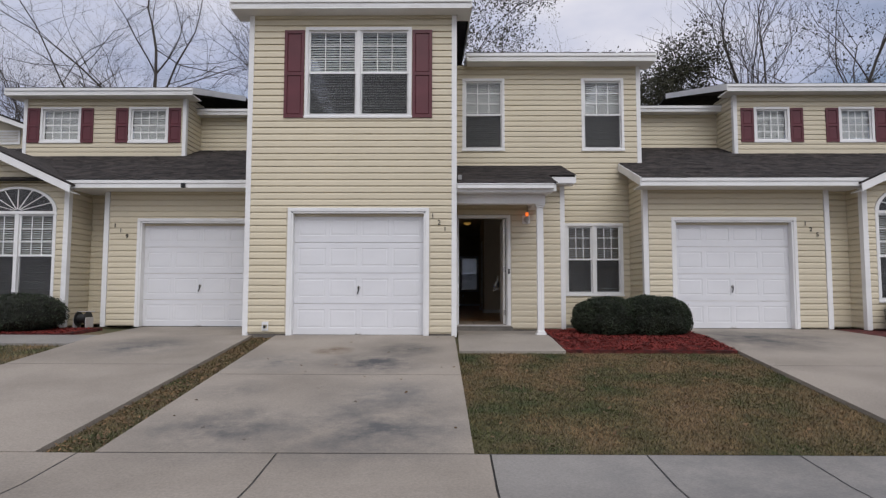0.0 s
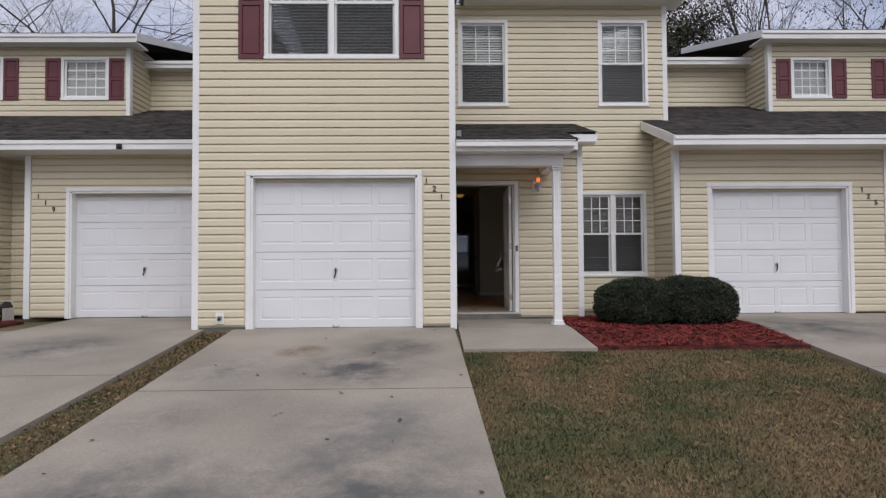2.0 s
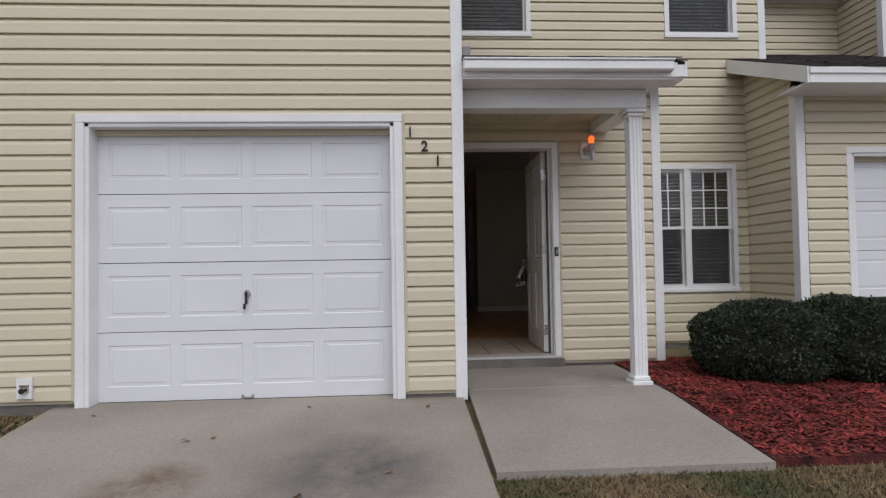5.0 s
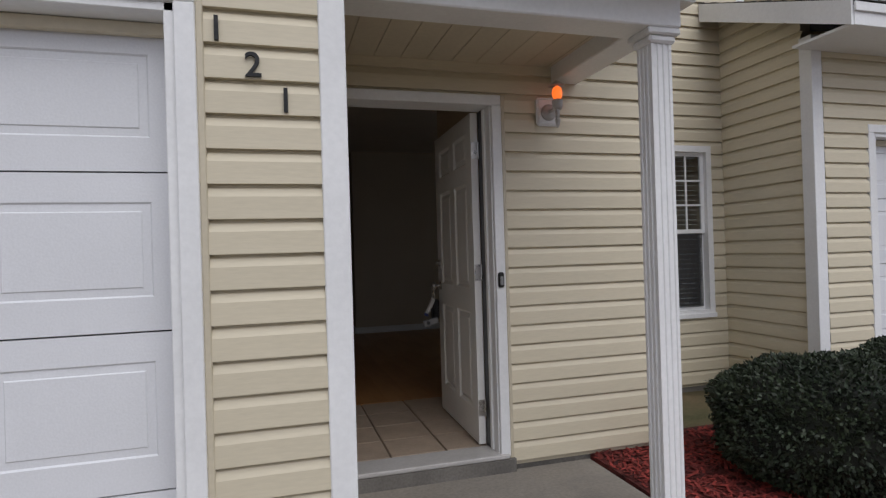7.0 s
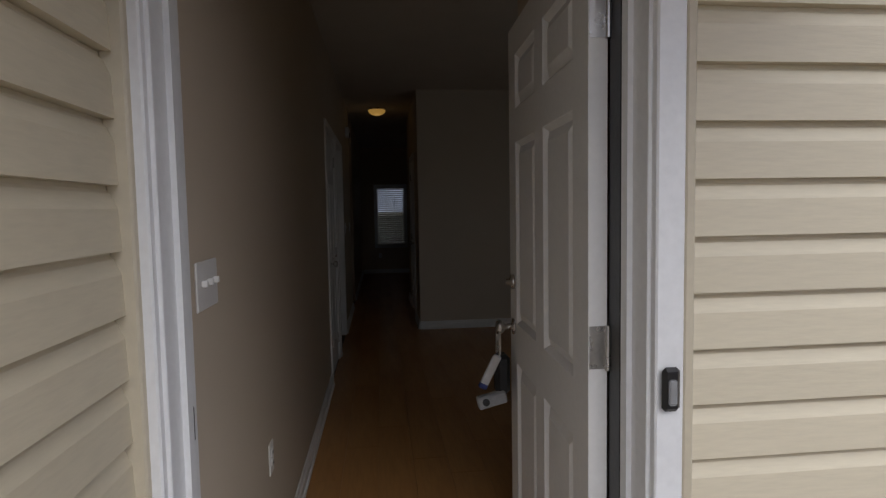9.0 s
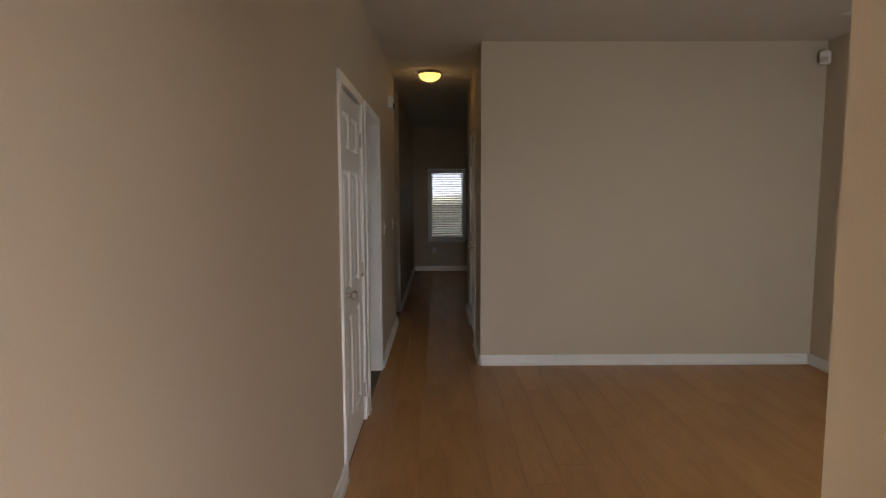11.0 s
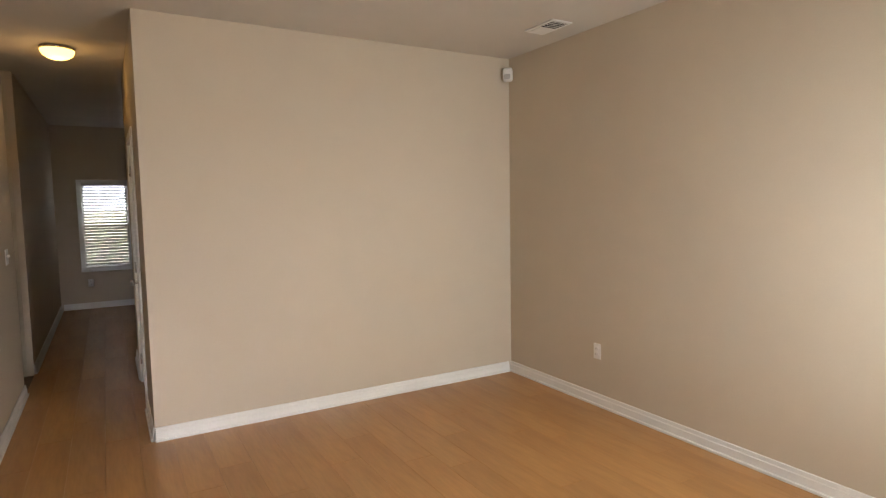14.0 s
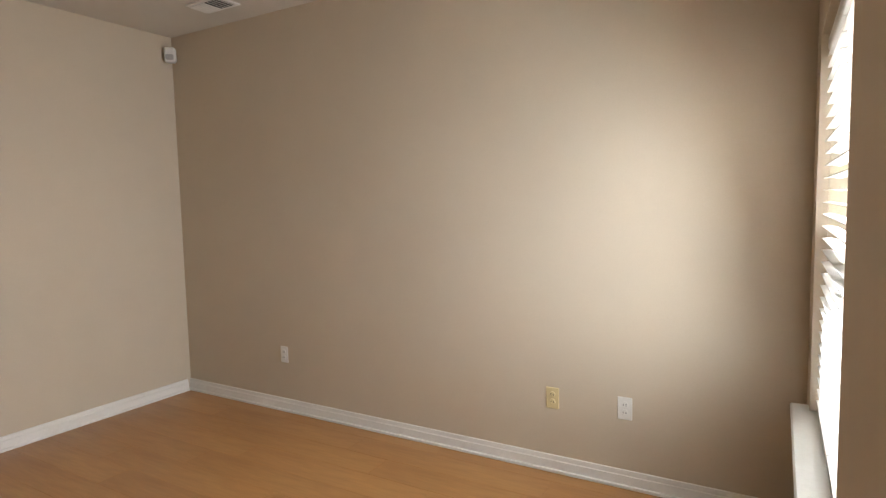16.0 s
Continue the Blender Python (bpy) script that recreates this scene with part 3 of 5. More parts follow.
def porch():
    r = tagged(new("porch_roof"), "small dark shingled porch roof with white gutter", "roof", kind="structure")
    for x0, x1, y0 in ((GX1 + 0.03, 1.95, 10.95), (1.951, 2.47, 11.88)):
        bm = bmesh.new()
        va = [bm.verts.new((x0, y, z)) for y, z in ((y0, pz(y0) - 0.03), (y0, pz(y0)), (WY - 0.02, pz(WY)), (WY - 0.02, pz(WY) - 0.03))]
        vb = [bm.verts.new((x1, v.co.y, v.co.z)) for v in va]
        for i in range(4):
            bm.faces.new((va[i], va[(i + 1) % 4], vb[(i + 1) % 4], vb[i]))
        bm.faces.new(va[::-1]); bm.faces.new(vb)
        bmesh.ops.recalc_face_normals(bm, faces=bm.faces[:])
        part("roof_deck", bm, M["roof_deck"], r)
        shingles("shingle_courses", x0, x1 + 0.02, y0 - 0.02, WY - 0.03, pz, r)
        part("fascia", B(x0, y0 - 0.002, pz(y0) - 0.15, x1, y0 + 0.022, pz(y0) - 0.032, bevel=0.003), M["white"], r)
    # gutter with a rolled lip
    g = bmesh.new()
    box(g, GX1 + 0.03, 10.885, 2.505, 1.90, 10.946, 2.585, bevel=0.012)
    box(g, GX1 + 0.03, 10.875, 2.583, 1.905, 10.946, 2.598, bevel=0.004)
    part("gutter", g, M["white"], r, "white metal gutter")
    rake = bmesh.new()
    pts = [(11.88, pz(11.88) - 0.15), (11.88, pz(11.88) - 0.005), (WY - 0.03, pz(WY) - 0.005), (WY - 0.03, pz(WY) - 0.15)]
    va = [rake.verts.new((2.472, *p)) for p in pts]; vb = [rake.verts.new((2.495, *p)) for p in pts]
    for i in range(4):
        rake.faces.new((va[i], va[(i + 1) % 4], vb[(i + 1) % 4], vb[i]))
    rake.faces.new(va[::-1]); rake.faces.new(vb)
    bmesh.ops.recalc_face_normals(rake, faces=rake.faces[:])
    part("rake_board", rake, M["white"], r)
    part("soffit", B(1.9, 11.9, pz(11.88) - 0.165, 2.47, DY - 0.02, pz(11.88) - 0.15), M["white"], r)
    part("soffit", B(GX1 + 0.03, 10.96, 2.455, 1.88, 11.2, 2.475), M["white"], r)
    part("beam", B(GX1 + 0.03, 11.21, 2.295, 1.80, 11.39, 2.455, bevel=0.006), M["white"], r, "white boxed beam")
    part("beam", B(1.62, 11.392, 2.305, 1.79, DY - 0.02, 2.455, bevel=0.006), M["white"], r, "white boxed beam")
    part("frieze", B(GX1 + 0.03, 11.19, 2.456, 1.86, 11.40, 2.60, bevel=0.006), M["white"], r)
    x = GX1 + 0.03
    while x < 1.6:
        part("ceiling_panel", B(x, 11.392, 2.40, min(x + 0.147, 1.618), DY - 0.02, 2.412, bevel=0.002), M["siding_trim"], r)
        x += 0.15
    part("vent_boot", B(GX1 + 0.05, 11.2, pz(11.2) + 0.012, GX1 + 0.12, 11.35, pz(11.3) + 0.07, bevel=0.006), M["grey"], r, "grey metal flashing")


porch()


def post():
    p = thing("porch_post", (1.715, 11.30, -0.005), "white fluted vinyl porch post on a square base", "post")
    bm = bmesh.new()
    s, pts = 0.054, []
    for k in range(4):
        c, d = [(1, 0), (0, 1), (-1, 0), (0, -1)][k], [(0, 1), (-1, 0), (0, -1), (1, 0)][k]
        for u, v in ((-1, 1), (-0.75, 1), (-0.68, 0.9), (-0.42, 0.9), (-0.35, 1), (-0.2, 1), (-0.13, 0.9), (0.13, 0.9), (0.2, 1), (0.35, 1), (0.42, 0.9), (0.68, 0.9), (0.75, 1)):
            pts.append((s * (c[0] * v + d[0] * u), s * (c[1] * v + d[1] * u)))
    low, top = [bm.verts.new((*p, 0.05)) for p in pts], [bm.verts.new((*p, 2.24)) for p in pts]
    for i in range(len(pts)):
        bm.faces.new((low[i], low[(i + 1) % len(pts)], top[(i + 1) % len(pts)], top[i]))
    part("shaft", bm, M["white"], p)
    part("base", box(B(-0.085, -0.085, 0, 0.085, 0.085, 0.035, bevel=0.006), -0.07, -0.07, 0.034, 0.07, 0.07, 0.075, bevel=0.01), M["white"], p)
    part("capital", box(B(-0.085, -0.085, 2.27, 0.085, 0.085, 2.30, bevel=0.006), -0.07, -0.07, 2.235, 0.07, 0.07, 2.271, bevel=0.01), M["white"], p)


post()


# ---- doors ----
def panel_door(parent, w, h, t, mats, flip=1):
    """A six-panel slab from x 0..w, y 0..t, z 0..h, with raised fields on both faces."""
    stile, midx = 0.115, 0.10
    pw = (w - 2 * stile - midx) / 2
    rows = [(0.20, 0.20 + 0.60), (0.95, 0.95 + 0.66), (1.73, h - 0.11)]
    xs = [(stile, stile + pw), (stile + pw + midx, w - stile)]
    holes = [(a, b, c, d) for a, b in xs for c, d in rows]
    bm = grid_wall(bmesh.new(), "y", 0, t, 0, w, 0, h, holes)
    slab = part("door_slab", bm, mats, parent)
    for a, b, c, d in holes:
        p = bmesh.new()
        for y0, s in ((0.0, 1), (t, -1)):
            e, q = 0.016, 0.045
            l1 = [p.verts.new(v) for v in ((a, y0 + s * 0.001, c), (b, y0 + s * 0.001, c), (b, y0 + s * 0.001, d), (a, y0 + s * 0.001, d))]
            l2 = [p.verts.new(v) for v in ((a + e, y0 + s * 0.016, c + e), (b - e, y0 + s * 0.016, c + e), (b - e, y0 + s * 0.016, d - e), (a + e, y0 + s * 0.016, d - e))]
            l3 = [p.verts.new(v) for v in ((a + q, y0 + s * 0.003, c + q), (b - q, y0 + s * 0.003, c + q), (b - q, y0 + s * 0.003, d - q), (a + q, y0 + s * 0.003, d - q))]
            for m1, m2 in ((l1, l2), (l2, l3)):
                for i in range(4):
                    p.faces.new((m1[i], m1[(i + 1) % 4], m2[(i + 1) % 4], m2[i]))
            p.faces.new(l3)
        bmesh.ops.recalc_face_normals(p, faces=p.faces[:])
        part("door_panel", p, mats, slab)
    return slab


def knob(parent, x, y0, z, sgn, m):
    b = lathe(bmesh.new(), [(0.030, 0), (0.030, sgn * 0.006), (0.012, sgn * 0.010), (0.011, sgn * 0.035), (0.024, sgn * 0.045), (0.028, sgn * 0.058), (0.022, sgn * 0.068), (0.005, sgn * 0.071)], 18, "y", (x, y0, z))
    return part("door_knob", b, m, parent, "brushed nickel knob", True)


def casing(parent, axis, plane, out, a0, a1, z0, z1, w=0.06, t=0.02, m=None, foot=True):
    """Door casing round an opening: two legs and a head, proud of the wall."""
    m = m or M["interior_white"]
    for b in ((a0 - w, z0, a0, z1), (a1, z0, a1 + w, z1), (a0 - w, z1 + 0.0005, a1 + w, z1 + w)):
        p0, p1 = sorted((plane, plane + out * t))
        q0, q1 = sorted((plane + out * t, plane + out * (t + 0.008)))
        bm = bmesh.new()
        g = 0.3 * w
        if axis == "y":
            box(bm, b[0], p0, b[1], b[2], p1, b[3], bevel=0.004)
        else:
            box(bm, p0, b[0], b[1], p1, b[2], b[3], bevel=0.004)
        part("casing", bm, m, parent)


def front_door():
    f = tagged(new("door_1"), "white front door frame with brickmould and sill", "door frame", kind="structure")
    casing(f, "y", DY, -1, DOOR[0] - 0.01, DOOR[1] + 0.01, 0.095, DOOR[3], 0.06, 0.032, M["white"])
    for a in ((DOOR[0] - 0.029, DOOR[0] - 0.002), (DOOR[1] + 0.002, DOOR[1] + 0.029)):
        part("jamb", B(a[0], DY - 0.01, 0.09, a[1], DY + 0.15, DOOR[3], bevel=0.002), M["white"], f)
        xx = a[1] + 0.012 if a[0] < 0.5 else a[0] - 0.012
        part("door_stop", B(min(xx, a[0]), DY + 0.06, 0.1, max(xx, a[1]), DY + 0.09, DOOR[3] - 0.001), M["white"], f)
    part("head_jamb", B(DOOR[0] - 0.029, DY - 0.01, DOOR[3] + 0.001, DOOR[1] + 0.029, DY + 0.15, DOOR[3] + 0.028), M["white"], f)
    part("sill", B(DOOR[0] - 0.06, DY - 0.05, 0.085, DOOR[1] + 0.06, DY + 0.15, 0.112, bevel=0.006), M["lantern"], f, "grey metal door sill")
    part("step", B(DOOR[0] - 0.05, DY - 0.045, -0.05, DOOR[1] + 0.10, DY + 0.13, 0.084, bevel=0.005), M["foundation"], f, "grey concrete step")
    part("weatherstrip", B(1.2035, DY + 0.091, FLOOR + 0.006, 1.2165, 12.333, DOOR[3] - 0.002, bevel=0.002), M["black"], f, "black rubber weatherstrip")
    part("strike_plate", B(DOOR[0] - 0.0025, DY + 0.095, 1.02, DOOR[0] + 0.0005, DY + 0.125, 1.09), M["dark_metal"], f)
    d = thing("front_door", (1.20, 12.335, FLOOR + 0.012), "white six-panel front door standing wide open inwards", "door")
    d.rotation_euler = (0, 0, radians(88.5))
    panel_door(d, 0.905, 2.03, 0.044, M["interior_white"])
    for z in (0.22, 1.05, 1.80):
        h = bmesh.new()
        box(h, -0.002, 0.003, z - 0.05, 0.0, 0.042, z + 0.05)
        lathe(h, [(0.007, z - 0.052), (0.007, z + 0.052)], 10, "z", (-0.006, 0.0, 0))
        part("hinge", h, M["nickel"], d, "nickel hinge leaf")
    knob(d, 0.84, 0.044, 0.93, 1, M["nickel"]); knob(d, 0.84, 0.0, 0.93, -1, M["nickel"])
    for s, y in ((1, 0.044), (-1, 0.0)):
        part("deadbolt", lathe(bmesh.new(), [(0.028, 0), (0.026, s * 0.012), (0.012, s * 0.016), (0.012, s * 0.03)], 16, "y", (0.84, y, 1.10)), M["nickel"], d, "nickel deadbolt", True)
    # lockbox that hangs from the knob
    k = thing("lockbox", (1.132, 13.17, 0.90), "black and silver lockbox hanging from the knob", "lockbox")
    part("body", B(-0.032, -0.035, -0.10, 0.022, 0.035, 0.05, bevel=0.014), M["black"], k)
    sh = bmesh.new()
    box(sh, -0.022, -0.03, 0.045, -0.012, -0.02, 0.13, bevel=0.003); box(sh, -0.022, 0.02, 0.045, -0.012, 0.03, 0.13, bevel=0.003); box(sh, -0.022, -0.03, 0.125, -0.012, 0.03, 0.136, bevel=0.003)
    part("shackle", sh, M["nickel"], k)
    tag = B(-0.016, -0.008, -0.12, 0.016, 0.008, 0.0, bevel=0.005)
    bmesh.ops.rotate(tag, verts=tag.verts[:], cent=(0, 0, 0), matrix=Matrix.Rotation(radians(27), 3, "Y"))
    bmesh.ops.translate(tag, verts=tag.verts[:], vec=(-0.028, -0.045, 0.055))
    part("tag", tag, M["lantern"], k, "pale plastic key tag")
    tip = B(-0.017, -0.009, -0.135, 0.017, 0.009, -0.115, bevel=0.004)
    bmesh.ops.rotate(tip, verts=tip.verts[:], cent=(0, 0, 0), matrix=Matrix.Rotation(radians(27), 3, "Y"))
    bmesh.ops.translate(tip, verts=tip.verts[:], vec=(-0.028, -0.045, 0.055))
    part("tag_end", tip, M["blue"], k, "dark blue tag end")
    low = B(-0.055, -0.02, -0.022, 0.055, 0.02, 0.024, bevel=0.006)
    bmesh.ops.rotate(low, verts=low.verts[:], cent=(0, 0, 0), matrix=Matrix.Rotation(radians(-14), 3, "Y"))
    bmesh.ops.translate(low, verts=low.verts[:], vec=(-0.05, -0.03, -0.115))
    part("key_case", low, M["grey"], k, "grey metal key case")
    part("dial", lathe(bmesh.new(), [(0.014, 0), (0.013, -0.006), (0.004, -0.008)], 14, "y", (-0.075, -0.05, -0.118)), M["black"], k)


front_door()

# ---- windows of the house ----
W_LABEL = "white double-hung window with grilles and pale blinds"
window("window_1", *W1, WY, 2, 3, 3, label="twin white double-hung window with blinds", tilt=4, depth=0.125)
window("window_2", *UW, GY, 2, 3, 3, label="twin white double-hung window between maroon shutters", tilt=50)
window("window_3", *U1, WY, 1, 3, 3, label=W_LABEL, tilt=55)
window("window_4", *U2, WY, 1, 3, 3, label=W_LABEL, tilt=55)


def shutter(x0, x1, z0, z1, y):
    s = thing("shutter", ((x0 + x1) / 2, y - 0.016, z0), "maroon raised-panel vinyl window shutter", "shutter", "window shutters")
    h, w = z1 - z0, (x1 - x0) / 2
    part("frame", grid_wall(bmesh.new(), "y", -0.028, 0, -w, w, 0, h, [(-w + 0.05, w - 0.05, 0.06, h / 2 - 0.03), (-w + 0.05, w - 0.05, h / 2 + 0.03, h - 0.06)]), M["shutter"], s)
    for a, b in ((0.06, h / 2 - 0.03), (h / 2 + 0.03, h - 0.06)):
        part("panel", B(-w + 0.049, -0.02, a, w - 0.049, -0.004, b, bevel=0.015), M["shutter"], s)


shutter(UW[0] - 0.36, UW[0] - 0.012, UW[2] - 0.005, UW[3] - 0.06, GY)
shutter(UW[1] + 0.012, UW[1] + 0.36, UW[2] - 0.005, UW[3] - 0.06, GY)


# ---- garage doors ----
def garage_door(x0, x1, z0, z1, y, number):
    """Sectional door set back in its opening, with casing, handle and bottom seal."""
    f = tagged(new("garage_frame_%d" % number), "white garage door casing and deep jambs", "door frame", kind="structure")
    casing(f, "y", y, -1, x0, x1, z0, z1, 0.065, 0.028, M["white"])
    for a in ((x0 - 0.02, x0 + 0.03), (x1 - 0.03, x1 + 0.02)):
        part("jamb", B(a[0], y - 0.012, z0, a[1], y + 0.16, z1, bevel=0.003), M["white"], f)
    part("head_jamb", B(x0 - 0.02, y - 0.012, z1 - 0.03, x1 + 0.02, y + 0.16, z1 + 0.018, bevel=0.003), M["white"], f)
    part("top_seal", B(x0 + 0.03, y + 0.09, z1 - 0.075, x1 - 0.03, y + 0.118, z1 - 0.032, bevel=0.004), M["siding_trim"], f, "tan weather strip")
    d = thing("garage_door", ((x0 + x1) / 2, y + 0.12, z0 + 0.005), "closed white sectional steel garage door with raised panels", "garage door", "garage doors")
    w, h = x1 - x0 - 0.05, z1 - z0 - 0.035
    full = 0.532
    for k in range(4):
        sh = full if k < 3 else h - 3 * full
        s = new("door_section"); s.parent = d
        s.location = (0, 0, k * full)
        cols = 4
        mg = 0.055
        pw = (w - (cols + 1) * mg * 1.4) / cols
        holes = []
        for c in range(cols):
            a = -w / 2 + mg * 1.4 + c * (pw + mg * 1.4)
            holes.append((a, a + pw, 0.115, sh - 0.10))
        part("section_skin", grid_wall(bmesh.new(), "y", 0, 0.04, -w / 2, w / 2, 0.002, sh - 0.004, holes), M["garage"], s)
        for a, b, c, e in holes:
            p = bmesh.new()
            rings = []
            for ins, dep in ((0, 0.0), (0.006, 0.006), (0.03, 0.005), (0.034, 0.0015)):
                rings.append([p.verts.new(v) for v in ((a + ins, dep, c + ins), (b - ins, dep, c + ins), (b - ins, dep, e - ins), (a + ins, dep, e - ins))])
            for r0, r1 in zip(rings, rings[1:]):
                for i in range(4):
                    p.faces.new((r0[i], r0[(i + 1) % 4], r1[(i + 1) % 4], r1[i]))
            p.faces.new(rings[-1])
            bmesh.ops.recalc_face_normals(p, faces=p.faces[:])
            part("raised_panel", p, M["garage"], s)
    hz = full * 1.47
    hb = bmesh.new()
    lathe(hb, [(0.026, 0), (0.028, -0.01), (0.018, -0.022), (0.006, -0.026)], 14, "y", (0.0, 0.0, hz + 0.03))
    box(hb, -0.012, -0.028, hz - 0.01, 0.012, 0.0, hz + 0.06, bevel=0.005)
    part("lock_plate", hb, M["nickel"], d, "nickel lock plate")
    part("handle", box(B(-0.011, -0.04, hz - 0.05, 0.009, -0.026, hz + 0.045, bevel=0.005), -0.024, -0.04, hz - 0.09, -0.004, -0.027, hz - 0.045, bevel=0.005), M["dark_metal"], d, "dark metal handle")
    part("bottom_seal", B(-w / 2, -0.004, -0.006, w / 2, 0.03, 0.003), M["black"], d, "black rubber seal")
    bb = bmesh.new()
    box(bb, -0.04, -0.02, 0.004, 0.04, 0.0, 0.018, bevel=0.002); box(bb, -0.045, -0.014, 0.002, -0.03, 0.0, 0.035, bevel=0.002); box(bb, 0.03, -0.014, 0.002, 0.045, 0.0, 0.035, bevel=0.002)
    part("lift_bracket", bb, M["nickel"], d)


garage_door(GAR[0], GAR[1], 0.0, 2.125, GY, 1)
siding(wing, "y", GY, -1, GX0 + 0.06, GX1 - 0.06, 0.06, EAVE, [(GAR[0] - 0.065, GAR[1] + 0.065, -1, 2.19), UW])
siding(wing_side, "x", GX1, 1, GY + 0.07, DY - 0.04, 0.06, 2.9)
siding(entry, "y", DY, -1, GX1 + 0.04, 2.245, 0.06, 2.9, [(DOOR[0] - 0.07, DOOR[1] + 0.07, -1, DOOR[3] + 0.06)])
siding(entry_side, "x", 2.30, 1, DY + 0.07, WY, 0.06, 2.95)
siding(main_wall, "y", WY, -1, GX1, HX1 - 0.06, 0.06, EAVE, [W1, U1, U2, (-1, 2.3, -1, 2.9)])


# ---- inside ----
LX, RX, BY, HX, FY = 0.265, 3.995, 17.68, 1.117, 23.8
D1, D2, D3 = (15.72, 16.48), (16.72, 17.54), (18.42, 19.18)
DTOP = FLOOR + 2.05
FW1, FW2 = (0.545, 1.27, 0.66, 2.06), (1.38, 2.1, 0.66, 2.06)
wing_side_cut = [(D1[0] - 0.02, D1[1] + 0.02, 0.02, DTOP + 0.02), (D2[0] - 0.02, D2[1] + 0.02, 0.02, DTOP + 0.02), (19.3, 20.0, -0.01, CEIL + 0.01)]
wall("wall_hall_left", "x", GX1 + 0.001, LX, DY + 0.136, FY, 0.0, CEIL, wing_side_cut, M["wall"], "beige painted hallway wall")
wall("wall_right", "x", RX, HX1 - 0.131, WY + 0.14, FY, 0.0, CEIL, [], M["wall"], "beige painted side wall")
wall("wall_back", "y", BY, BY + 0.11, HX, RX - 0.001, 0.0, CEIL, [], M["wall"], "beige painted back wall")
wall("wall_hall_right", "x", HX, HX + 0.11, BY + 0.111, 20.1, 0.0, CEIL, [(D3[0] - 0.02, D3[1] + 0.02, 0.0, DTOP + 0.02)], M["wall"], "beige painted hallway wall")
wall("wall_far_room_front", "y", 19.98, 20.1, HX + 0.111, RX - 0.001, 0.0, CEIL, [], M["wall"])
wall("wall_window_inside", "y", WY + 0.131, 13.52, 1.40, RX - 0.001, 0.0, CEIL, [inset(W1)], M["wall"], "beige painted window wall")
wall("wall_entry_inside", "y", DY + 0.136, DY + 0.152, LX + 0.001, 2.16, 0.0, CEIL, [(DOOR[0] - 0.03, DOOR[1] + 0.03, -0.1, DOOR[3] + 0.03)], M["wall"])
wall("wall_closet", "x", 1.285, 1.399, DY + 0.153, 13.52, 0.0, CEIL, [], M["wall"], "beige painted closet wall")
wall("wall_far", "y", FY, FY + 0.03, LX + 0.001, RX + 0.09, 0.0, CEIL, [FW1, FW2], M["wall"], "beige painted far wall")
wall("wall_rear_outside", "y", FY + 0.031, FY + 0.16, GX0, HX1, 0.0, EAVE, [FW1, FW2], M["siding_trim"], "cream rear wall")
tagged(part("ceiling", box(B(GX1 + 0.002, DY + 0.137, CEIL + 0.001, 2.168, WY + 0.132, CEIL + 0.12), GX1 + 0.002, WY + 0.132, CEIL + 0.001, HX1 - 0.131, FY + 0.03, CEIL + 0.12), M["ceiling"]), "white painted ceiling", "ceiling", kind="structure")
tagged(part("ceiling_garage", B(GX0 + 0.131, GY + 0.131, 2.85, GX1 - 0.131, 23.83, 2.95), M["ceiling"]), "white garage ceiling", "ceiling", kind="structure")
tagged(part("garage_floor", B(GX0 + 0.131, GY + 0.12, -0.15, GX1 - 0.131, 17.2, -0.01), M["porch"]), "grey garage slab", "floor", kind="structure")
floor = tagged(part("floor", box(B(GX1 - 0.1, DY + 0.151, -0.1, 2.168, WY + 0.05, FLOOR - 0.010), GX1 - 0.1, WY + 0.05, -0.1, RX + 0.09, FY + 0.02, FLOOR - 0.010), M["grout"]), "honey wood laminate floor with a tiled entry", "floor", kind="structure")


def base(name, axis, plane, out, a0, a1):
    """White baseboard with a shoe moulding."""
    bm = bmesh.new()
    for d, h in ((0.012, 0.092), (0.017, 0.066), (0.027, 0.018)):
        p0, p1 = sorted((plane + out * 0.0005, plane + out * d))
        if axis == "y":
            box(bm, a0, p0, FLOOR, a1, p1, FLOOR + h, bevel=0.003)
        else:
            box(bm, p0, a0, FLOOR, p1, a1, FLOOR + h, bevel=0.003)
    tagged(part(name, bm, M["interior_white"]), "white painted baseboard with shoe moulding", "baseboard", kind="structure")


base("baseboard_back", "y", BY, -1, HX, RX - 0.03)
base("baseboard_right", "x", RX, -1, 13.55, BY)
base("baseboard_window", "y", 13.52, 1, 1.40, RX - 0.03)
base("baseboard_left", "x", LX, 1, DY + 0.155, D1[0] - 0.062)
base("baseboard_left", "x", LX, 1, D1[1] + 0.062, D2[0] - 0.062)
base("baseboard_left", "x", LX, 1, D2[1] + 0.062, 19.3)
base("baseboard_left", "x", LX, 1, 20.0, FY - 0.03)
base("baseboard_hall", "x", HX, -1, BY, D3[0] - 0.062)
base("baseboard_hall", "x", HX, -1, D3[1] + 0.062, 20.1)
base("baseboard_far", "y", FY, -1, LX + 0.03, RX)
base("baseboard_closet", "x", 1.285, -1, DY + 0.16, 13.52)


